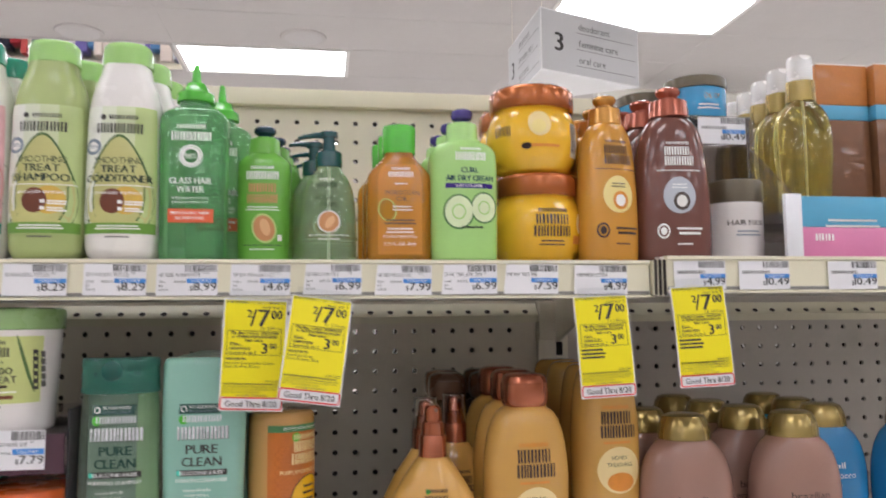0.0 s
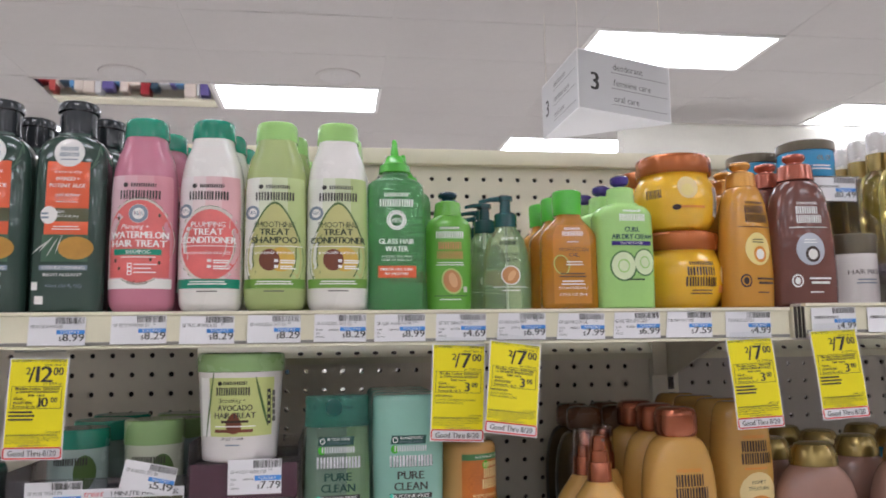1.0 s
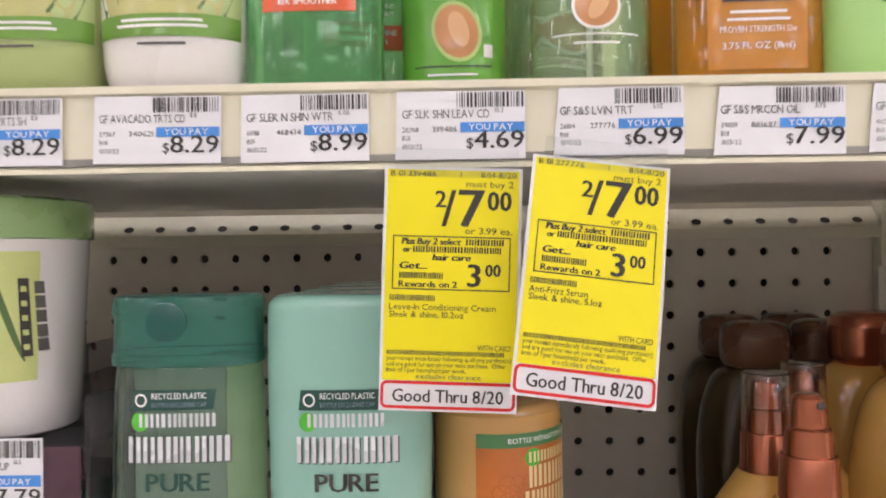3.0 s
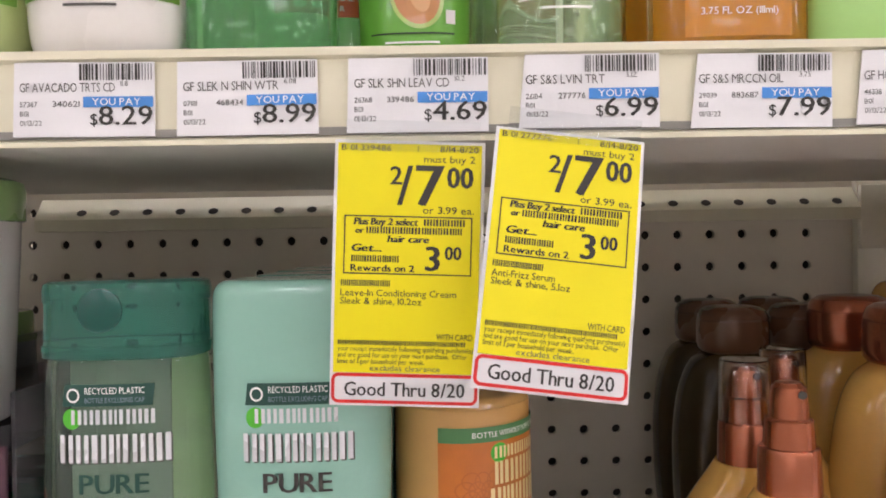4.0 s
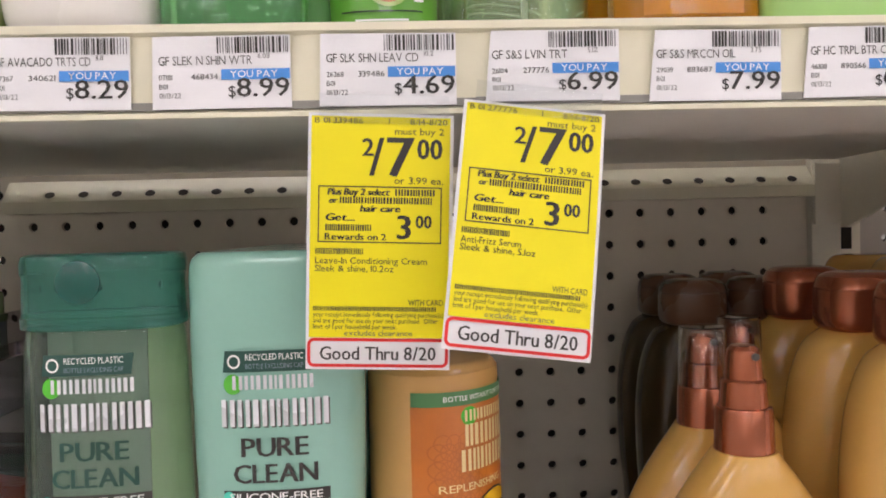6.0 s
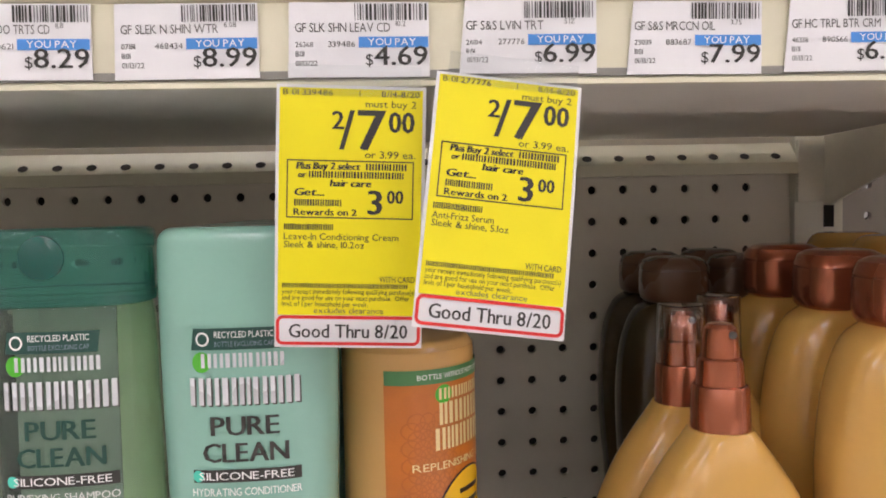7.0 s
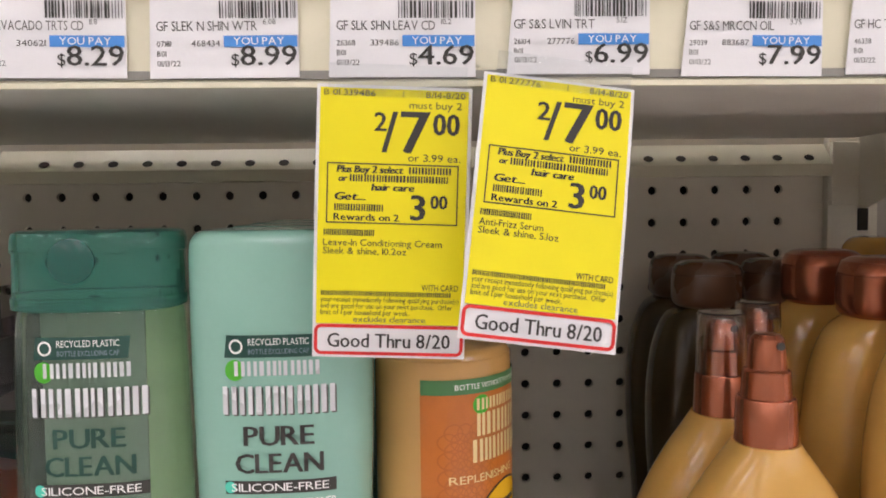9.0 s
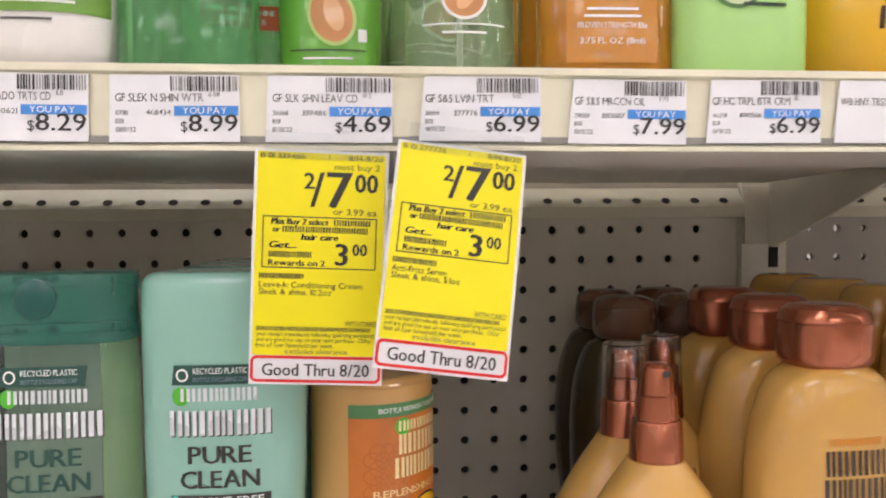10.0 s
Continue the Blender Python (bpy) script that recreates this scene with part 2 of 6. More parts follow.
def ceiling():
    """Tiles of 0.61 x 1.22 m with recessed joints, in one mesh with the T-bars."""
    v, f = [], []

    def slab(x0, y0, z0, x1, y1, z1):
        o = len(v)
        v.extend([(x0, y0, z0), (x1, y0, z0), (x1, y1, z0), (x0, y1, z0), (x0, y0, z1), (x1, y0, z1), (x1, y1, z1), (x0, y1, z1)])
        f.extend([(o, o + 3, o + 2, o + 1), (o + 4, o + 5, o + 6, o + 7), (o, o + 1, o + 5, o + 4), (o + 1, o + 2, o + 6, o + 5), (o + 2, o + 3, o + 7, o + 6), (o + 3, o, o + 4, o + 7)])
    nx, ny = range(-7, 10), range(-29, 18)
    for i in nx:
        for j in ny:
            x, y = GX + 1.24 * i, GY + 0.62 * j
            if (i, j) in LIGHTS or (i, j) in MIRRORS:
                continue
            slab(x + 0.0125, y + 0.0125, CEIL, x + 1.2275, y + 0.6075, CEIL + 0.02)
    for i in nx:
        slab(GX + 1.24 * i - 0.012, -12.2, CEIL - 0.0015, GX + 1.24 * i + 0.012, 16.2, CEIL + 0.022)
    for j in ny:
        slab(-9.2, GY + 0.62 * j - 0.012, CEIL - 0.0013, 10.2, GY + 0.62 * j + 0.012, CEIL + 0.0218)
    slab(-9.2, -12.2, CEIL + 0.06, 10.2, 16.2, CEIL + 0.1)
    tagged(part("ceiling", mesh_of("ceiling", v, f, TILE)), "grey-white suspended tile ceiling with metal grid", "ceiling", kind="structure")


LIGHTS = {(i, j) for i in (-4, -2, 0, 2, 4, 6) for j in range(-27, 18) if (j - (0 if i % 4 == 0 else 2)) % 4 == 0}
MIRRORS = {(-1, 0)}
ceiling()

DIFF = mat("lamp_diffuser", "#ffffff", 0.6, glow=LAMP, var=0.01, bump=0)
WHITEM = mat("white_painted_metal", "#dddbd6", 0.45, scale=6)
lamp = root("ceiling_light", "lit fluorescent troffer with a white diffuser in the ceiling", "ceiling light", group="ceiling troffers")
part("diffuser", box(0.03, 0.03, 0.004, 1.21, 0.59, 0.010, 0, DIFF, "diffuser"), lamp)
for q in ((0.0, 0.0, -0.002, 1.24, 0.028, 0.03), (0.0, 0.592, -0.002, 1.24, 0.62, 0.03), (0.0, 0.029, -0.002, 0.028, 0.591, 0.03), (1.212, 0.029, -0.002, 1.24, 0.591, 0.03)):
    part("frame", box(*q, 0, WHITEM, "frame"), lamp)
first = True
for i, j in sorted(LIGHTS):
    m = pose(GX + 1.24 * i, GY + 0.62 * j, CEIL - 0.007)
    if first:
        lamp.matrix_basis = m
        first = False
    else:
        copy_thing(lamp, m)

mirror = root("mirror_panel", "mirrored panel in the tile ceiling", "mirror", pose(GX - 1.24, GY, CEIL - 0.004))
for q in ((0.0, 0.0, -0.003, 1.24, 0.023, 0.02), (0.0, 0.597, -0.003, 1.24, 0.62, 0.02), (0.0, 0.0235, -0.003, 0.023, 0.5965, 0.02), (1.217, 0.0235, -0.003, 1.24, 0.5965, 0.02)):
    part("frame", box(*q, 0, TILE, "frame"), mirror)
part("glass", box(0.024, 0.024, 0, 1.216, 0.596, 0.006, 0, mat("mirror_glass", "#e8e8ec", 0.03, metal=1.0, var=0.02, scale=4, bump=0), "glass"), mirror)

for cx, cy in ((-1.79, 5.53), (-0.306, 5.45)):
    sp = root("ceiling_speaker", "round white flush ceiling speaker", "speaker", pose(cx, cy, CEIL - 0.012), group="ceiling speakers")
    part("rim", loft([(0, 0.15, 0.15), (0.004, 0.156, 0.156), (0.012, 0.158, 0.158)], 2, 36, TILE, "rim"), sp)
    part("grille", loft([(-0.003, 0.125, 0.125), (0.0, 0.13, 0.13)], 2, 36, mat("grille_paint", "#c6c2bf", 0.8), "grille"), sp)

# far white bulkhead beyond the shelving
bk = [(6.05, 2.8), (6.0, 2.85), (6.0, 3.17), (6.03, 3.2), (6.12, 3.2), (6.12, 2.8)]
tagged(part("wall_bulkhead", extrude_profile(bk, 2.0, 9.9, mat("bulkhead_paint", "#eceadf", 0.5, scale=2), "wall_bulkhead")), "white bulkhead below the ceiling", "wall", kind="structure")


# shelving
def pegboard(x0, x1, z0, z1, ax, az, p, r, material):
    """A steel sheet with real round holes on a square grid through (ax, az)."""
    v, f, key = [], [], {}

    def vid(x, z, y=0.0):
        k = (round(x, 5), round(z, 5), round(y, 5))
        if k not in key:
            key[k] = len(v)
            v.append((x, y, z))
        return key[k]
    i0, i1 = math.ceil((x0 - ax) / p + 0.5), math.floor((x1 - ax) / p - 0.5)
    j0, j1 = math.ceil((z0 - az) / p + 0.5), math.floor((z1 - az) / p - 0.5)
    h = p / 2
    for i in range(i0, i1 + 1):
        for j in range(j0, j1 + 1):
            cx, cz = ax + i * p, az + j * p
            ring = [(cx + r * math.cos(math.pi / 8 + k * math.pi / 4), cz + r * math.sin(math.pi / 8 + k * math.pi / 4)) for k in range(8)]
            co = [(cx + h, cz + h), (cx - h, cz + h), (cx - h, cz - h), (cx + h, cz - h)]
            R = [vid(*q) for q in ring]
            B = [vid(q[0], q[1], 0.004) for q in ring]
            C = [vid(*q) for q in co]
            # right side lies between ring 7 and 0, top between 1 and 2, and so on
            for k, (c, d) in enumerate(((3, 0), (0, 1), (1, 2), (2, 3))):
                f.append((C[c], C[d], R[(2 * k) % 8], R[(2 * k - 1) % 8]))
                f.append((C[d], R[(2 * k + 1) % 8], R[2 * k]))
            for k in range(8):
                f.append((R[k], R[(k + 1) % 8], B[(k + 1) % 8], B[k]))
    bx0, bx1 = ax + (i0 - 0.5) * p, ax + (i1 + 0.5) * p
    bz0, bz1 = az + (j0 - 0.5) * p, az + (j1 + 0.5) * p
    for a, b, c, d in ((x0, z0, bx0, z1), (bx1, z0, x1, z1), (bx0, z0, bx1, bz0), (bx0, bz1, bx1, z1)):
        o = len(v)
        v.extend([(a, 0, b), (c, 0, b), (c, 0, d), (a, 0, d)])
        f.append((o, o + 1, o + 2, o + 3))
    return mesh_of("pegboard", v, f, material)


unit = root("shelving_unit", "cream steel store shelving with pegboard back, two shelves shown", "shelving", kind="structure")
BAYS = ((-1.04, 0.146), (0.191, 1.42))
P0 = 0.02665
for k, (x0, x1) in enumerate(BAYS):
    part("pegboard", pegboard(x0, x1, 0.9, 1.3856, 0.1345 if k == 0 else 0.2150, 1.3335, P0, 0.0037, PEGLOW if k == 0 else PEGSHADE), unit, "perforated grey steel panel", pose(0, PEG, 0))
    part("pegboard", pegboard(x0, x1, 1.3866, 1.640, 0.1345 if k == 0 else 0.2150, 1.3535, P0, 0.0037, CREAM_DULL), unit, "perforated cream steel panel", pose(0, PEG, 0))
    # Dark back layer stands for the shade in the gap behind the holes.
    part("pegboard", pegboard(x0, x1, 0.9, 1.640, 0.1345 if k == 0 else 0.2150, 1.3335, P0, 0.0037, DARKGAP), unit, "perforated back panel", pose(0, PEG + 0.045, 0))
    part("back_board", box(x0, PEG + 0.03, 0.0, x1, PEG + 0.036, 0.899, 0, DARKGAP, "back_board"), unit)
    part("cap_strip", box(x0 - 0.02, PEG - 0.012, 1.640, x1 + 0.028, PEG + 0.055, 1.664, 0.003, CREAM, "cap_strip"), unit, "cream top rail")
    # perforated rail under the upper shelf
    xr = x1 - 0.001 if k == 0 else x1
    rail = extrude_profile([(PEG - 0.016, 1.344), (PEG - 0.016, 1.3535), (PEG - 0.014, 1.3555), (PEG - 0.002, 1.3705), (PEG - 0.002, 1.344)], -0.522 if k == 0 else x0 + 0.01, xr, CREAM, "hanging_rail")
    part("hanging_rail", rail, unit)
    # Dark discs on the rail stand for the shade in its holes.
    v, f = [], []
    n = 24 if k == 0 else int((x1 - x0) / P0) - 1
    for i in range(n):
        cx = x1 - 0.0185 - i * P0
        o = len(v)
        for t in range(8):
            u = t * math.pi / 4
            v.append((cx + 0.0042 * math.cos(u), PEG - 0.0121 + 0.0020 * math.sin(u), 1.3590 + 0.0026 * math.sin(u)))
        f.append(tuple(range(o, o + 8)))
    part("rail_holes", mesh_of("rail_holes", v, f, DARKGAP), unit)["kind"] = "stuff"
for ux in (0.147, -1.09):
    up = part("upright", box(ux, PEG - 0.006, 0.0, ux + 0.043, PEG + 0.05, 1.639, 0.002, STEEL, "upright"), unit, "slotted cream steel upright")
    # Slots are dark slabs that stand for the shade in the openings.
    for i in range(27):
        z = 1.2985 + (i - 14) * P0
        part("slot", box(ux + 0.0255, PEG - 0.0072, z, ux + 0.034, PEG - 0.005, z + 0.0185, 0, DARKGAP, "slot") if i == 0 else bpy.data.meshes["slot"], up, m=pose(0, 0, 0) if i == 0 else pose(0, 0, i * P0))

# upper shelf: deck, front channel, price rail, brackets
for k, (x0, x1, dz, dy) in enumerate(((-1.06, 0.164, 0.0, 0.0), (0.177, 1.42, 0.004, -0.006))):
    deck = part("shelf_deck", extrude_profile([(FRONT + 0.006, DECK_Z - 0.002 + dz), (FRONT + 0.006, 1.371 + dz), (FRONT + 0.125, 1.371 + dz), (FRONT + 0.128, 1.378 + dz), (PEG - 0.016, 1.3745 + dz), (PEG - 0.016, DECK_Z + dz), (FRONT + 0.01, DECK_Z + dz)], x0, x1, DECK, "shelf_deck"), unit, "steel shelf with a folded front channel")
    pr = part("price_rail", extrude_profile([(FRONT + dy + 0.006, RAIL_Z0 + dz), (FRONT + dy - 0.0035, RAIL_Z0 + dz - 0.001), (FRONT + dy - 0.0035, RAIL_Z0 + dz + 0.0008), (FRONT + dy, RAIL_Z0 + dz + 0.002), (FRONT + dy, RAIL_Z1 + dz - 0.004), (FRONT + dy - 0.003, RAIL_Z1 + dz - 0.003), (FRONT + dy - 0.003, RAIL_Z1 + dz), (FRONT + dy + 0.006, RAIL_Z1 + dz + 0.0005)], x0, x1 - 0.002, CREAM, "price_rail"), unit, "cream plastic ticket rail")
    part("rail_lip", box(x0 + 0.001, FRONT + dy - 0.0012, RAIL_Z0 + dz + 0.0022, x1 - 0.003, FRONT + dy - 0.0002, RAIL_Z0 + dz + 0.0052, 0, mat("grey_lip_plastic", "#8b8881", 0.3), "rail_lip"), unit, "grey lower lip of the ticket rail")
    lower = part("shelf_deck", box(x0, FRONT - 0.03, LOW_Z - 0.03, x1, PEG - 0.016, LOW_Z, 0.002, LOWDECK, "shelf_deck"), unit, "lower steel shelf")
for bx in (0.1715,):
    v = [(bx, FRONT + 0.05, 1.386), (bx, PEG - 0.008, 1.386), (bx, PEG - 0.008, 1.318), (bx, PEG - 0.016, 1.317), (bx, FRONT + 0.185, 1.366), (bx, FRONT + 0.05, 1.370)]
    v += [(x + 0.003, y, z) for x, y, z in v]
    part("bracket", mesh_of("bracket", v, [(5, 4, 3, 2, 1, 0), (6, 7, 8, 9, 10, 11)] + [(i, (i + 1) % 6, 6 + (i + 1) % 6, 6 + i) for i in range(6)], STEEL), unit, "tapered steel shelf bracket")
part("bracket_plate", box(0.1475, PEG - 0.0115, 1.320, 0.1705, PEG - 0.0065, 1.372, 0.001, STEEL, "bracket_plate"), unit, "cream steel plate that carries the shelf bracket")
part("rail_joint", extrude_profile([(FRONT - 0.004, RAIL_Z0 + 0.001), (FRONT - 0.004, RAIL_Z1), (FRONT + 0.004, RAIL_Z1), (FRONT + 0.004, RAIL_Z0 + 0.001)], 0.1642, 0.1768, CREAM, "rail_joint"), unit)
for i in range(3):
    part("rail_end", extrude_profile([(FRONT - 0.0085, RAIL_Z0 + 0.001), (FRONT - 0.0085, RAIL_Z1), (FRONT - 0.0042, RAIL_Z1 + 0.001), (FRONT - 0.0042, RAIL_Z0 + 0.001)], 0.1655 + i * 0.0045, 0.1665 + i * 0.0045, DARKGAP, "rail_end"), unit)

# unseen plain shelving across the aisle, added to bounce light; ends short at right
opp = root("opposite_shelving", "unseen pale shelving added across the aisle to bounce light", "shelving", kind="structure")
part("back", box(-6, -1.75, 0.0, 0.3, -1.70, 1.65, 0, WALLP, "back"), opp)
for z in (0.12, 0.5, 0.88, 1.26):
    part("shelf", box(-6, -1.70, z, 0.3, -1.35, z + 0.03, 0, CREAM, "shelf"), opp)
    part("stock", box(-5.95, -1.69, z + 0.031, 0.25, -1.40, z + 0.27, 0.01, mat("white_stock", "#efede9", 0.5), "stock"), opp)

# far shelving, seen in the ceiling mirror
far = root("far_shelving", "distant store shelving crowded with coloured packages", "shelving", kind="structure")
part("back", box(-8, 11.4, 0, -0.5, 11.45, 2.2, 0, CREAM_DULL, "back"), far)
for z in (1.0, 1.36, 1.72):
    part("shelf", box(-8, 11.0, z, -0.5, 11.4, z + 0.03, 0, CREAM, "shelf"), far)
FARCOL = [mat("far_pack", c, 0.5) for c in ("#202a5a",)] + [mat("far_pack_%s" % i, c, 0.5) for i, c in zip("abcdefgh", ("#7a6fb0", "#d9605a", "#e8e6e2", "#2c2c3c", "#b03038", "#6fa0d0", "#efe0d0", "#3a5060"))]
rnd = random.Random(5)
for z in (1.03, 1.39):
    x = -7.9
    while x < -0.8:
        w, h = rnd.uniform(0.04, 0.17), rnd.uniform(0.12, 0.30)
        tagged(part("package", box(x, 11.02, z, x + w - 0.01, 11.25, z + h, 0.004, rnd.choice(FARCOL), "package")), "coloured package on the distant shelf", "package", group="distant packages")
        x += w

# aisle sign: a three-sided hanging prism
A, B, C = (0.883, 3.700), (1.478, 3.940), (0.870, 4.330)
SIGN_Z0, SIGN_Z1 = 2.556, 2.870
SIGNW = mat("sign_board", "#e9e8e6", 0.5, var=0.03, scale=5)
# Faces share the board's white; shade is put into this darker colour.
SIGNF = mat("sign_face_print", "#c6c5c4", 0.5, var=0.04, scale=5)
sign = root("aisle_sign", "white three-sided hanging aisle sign with the number 3", "sign")
part("panel_body", mesh_of("panel_body", [(x, y, SIGN_Z0) for x, y in (A, B, C)] + [(x, y, SIGN_Z1) for x, y in (A, B, C)], [(0, 2, 1), (3, 4, 5), (0, 1, 4, 3), (1, 2, 5, 4), (2, 0, 3, 5)], SIGNW), sign)
for p, q, side in ((A, B, 0), (C, A, 1)):
    d = Vector((q[0] - p[0], q[1] - p[1]))
    L = d.length
    pr = Print()
    pr.text(INK, "3", 0.11, 0.110, 0.092, layer=3, bold=0.004)
    for i, s in enumerate(("deodorant", "feminine care", "oral care")):
        pr.text(GREYINK, s, 0.235, 0.235 - i * 0.085, 0.034, layer=3, align="l")
        pr.rect(GREYINK, 0.22, 0.218 - i * 0.085, L - 0.03, 0.2205 - i * 0.085, 3, "rule")
    hold = part("sign_face", mesh_of("sign_face", [(0.005, -0.0012, 0.005), (L - 0.005, -0.0012, 0.005), (L - 0.005, -0.0012, 0.307), (0.005, -0.0012, 0.307)], [(0, 1, 2, 3)], SIGNF), sign, m=pose(p[0], p[1], SIGN_Z0, 0, 0, math.degrees(math.atan2(d.y, d.x))))
    pr.dy = 0
    for (name, mname), (vv, ff) in pr.sets.items():
        part(name, mesh_of(name, [(x, y - 0.0022, z) for x, y, z in vv], ff, bpy.data.materials[mname]), hold)["kind"] = "stuff"
for x, y in (A, B, C):
    part("wire", box(x * 0.9 + 0.1 - 0.001, y * 0.9 + 0.386 - 0.001, SIGN_Z1, x * 0.9 + 0.1 + 0.001, y * 0.9 + 0.386 + 0.001, CEIL, 0, STEEL, "wire"), sign)


# ---- bottles ----
def pl(name, colour, rough=0.32, **k):
    rough *= 0.75
    k.setdefault("var", 0.05)
    k.setdefault("scale", 25)
    return mat(name, colour, rough, coat=k.pop("coat", 0.3), **k)


LEAF = pl("green_cap_plastic", "#9ecb74", 0.3)
TEALCAP = pl("teal_cap_plastic", "#1f8a6c", 0.3)
BRIGHT = pl("bright_green_plastic", "#55b638", 0.3)
COPPER = pl("copper_plastic", "#a65f42", 0.27, metal=0.7)
GOLDCAP = pl("bronze_gold_plastic", "#a08a50", 0.3, metal=0.7)
NAVY = pl("navy_plastic", "#1d3a4a", 0.3)
BLACKCAP = pl("black_plastic", "#23272a", 0.22)


def bottle(name, label, category, group, m, sec, ex, skin, others=(), decor=None, seg=32, smooth=4, behind=(), front_off=0.0):
    """A lofted body with its cap parts and its print; behind: further poses that repeat it."""
    ob = root(name, label, category, m, group)
    up = LIFT if m.translation.z < LOW_Z + 0.001 else 0.0
    prof = densify([(z + (up if z > 0.0055 else 0.0), a, b) for z, a, b in sec], smooth)
    part("body", loft(prof, ex, seg, skin, "body"), ob)
    for nm, s, e, ma, *off in others:
        dx, dy = off if off else (0.0, 0.0)
        part(nm, loft([(z + up, a, b) for z, a, b in s], e, 28, ma, nm, dx, dy), ob)
    if decor:
        p = Print(prof, ex, front_off)
        p.shift = up
        decor(p)
        p.finish(ob)
    for q in behind:
        copy_thing(ob, q)
    return ob


def row(x, y, z, n, step, sway=0.002, turn=2.0, seed=0, dx=0.0):
    rnd = random.Random(seed)
    return [pose(x + dx * (i + 1) + rnd.uniform(-sway, sway), y + step * (i + 1), z, 0, 0, rnd.uniform(-turn, turn)) for i in range(n)]


def round_cap(z0, z1, a, b=None, r=0.003, flare=0.0):
    b = b or a
    return [(z0, a - 0.0006, b - 0.0006), (z0 + 0.0008, a, b), (z1 - r, a - flare, b - flare), (z1 - r * 0.35, a - flare - r * 0.25, b - flare - r * 0.25), (z1, a - flare - r, b - flare - r)]


BODY_T = [(0.0, 0.0262, 0.0175), (0.0012, 0.0293, 0.0205), (0.0045, 0.0320, 0.0230), (0.011, 0.0342, 0.0248), (0.03, 0.0354, 0.026), (0.075, 0.0357, 0.0265), (0.105, 0.0352, 0.0262), (0.13, 0.0348, 0.0257), (0.15, 0.0333, 0.0248), (0.167, 0.0298, 0.0233), (0.181, 0.0243, 0.0214), (0.192, 0.0220, 0.0204)]
CAP_T = [(0.190, 0.0222, 0.0212), (0.1905, 0.0236, 0.0224), (0.206, 0.0230, 0.0218), (0.2095, 0.0222, 0.0211), (0.2118, 0.0202, 0.0192), (0.2125, 0.0175, 0.0165)]
BODY_T = [(z * 0.944, a * 0.93, b) for z, a, b in BODY_T]
CAP_T = [(z * 0.944, a * 0.95, b * 0.95) for z, a, b in CAP_T]
WHITEL = pl("white_label_film", "#ece9e4", 0.4)
AVFILM = [pl("lime_label_film", c, 0.4) for c in ("#e2e3d8",)] + [pl("lime_label_film_" + n, c, 0.4) for n, c in (("pale", "#d6dbc2"), ("mid", "#c8d2a6"), ("deep", "#b6c784"))]
MELFILM = [pl("blush_label_film", "#e4dcda", 0.4)] + [pl("blush_label_film_" + n, c, 0.4) for n, c in (("pale", "#e2d0ce"), ("mid", "#e0bfbf"), ("deep", "#dcabad"))]
PINKFILM = [pl("pink_label_film", "#dcb9c0", 0.4)] + [pl("pink_label_film_" + n, c, 0.4) for n, c in (("pale", "#dbacb5"), ("mid", "#d89fa8"), ("deep", "#d48f9a"))]


def film(p, films, z0, z1):
    """A clear label whose tint deepens across the front."""
    for i, (k0, k1) in enumerate(((-0.93, -0.5), (-0.5, -0.1), (-0.1, 0.4), (0.4, 0.93))):
        p.wrap(films[i], k0, k1, z0, z1, 1)


AVGLOW = pl("avocado_yellow_print", "#d3ae4a", 0.45, var=0.2, scale=60)
AVRIM = pl("avocado_rim_print", "#4f6b34", 0.45)
AVFLESH = pl("avocado_flesh_print", "#bdbb78", 0.45, var=0.12, scale=45)
AVPIT = pl("avocado_pit_print", "#6e3a24", 0.45, var=0.25, scale=60)
GREENBAND = pl("green_band_print", "#6f9b3c", 0.45)
MELON = pl("melon_red_print", "#d86a66", 0.45, var=0.22, scale=42)
MELONRIM = pl("melon_rim_print", "#d8cfc4", 0.45)
TEALBAND = pl("teal_band_print", "#1e8b6e", 0.45)
BADGE = pl("badge_grey_print", "#7d8b98", 0.45)
DARKGREEN = pl("dark_green_ink", "#2b3a24", 0.5)


def brand(p, z, ink=INK, w=0.040, top=True):
    """The maker's mark and the range mark as plain blocks."""
    if top:
        p.disc(ink, -w * 0.36, z + 0.0145, 0.0024, 0.0024, 3)
        p.blocks(ink, 0.003, z + 0.0125, w * 0.62, 0.0038, 6, 3)
    p.blocks(ink, 0, z, w, 0.0088, 7, 3)


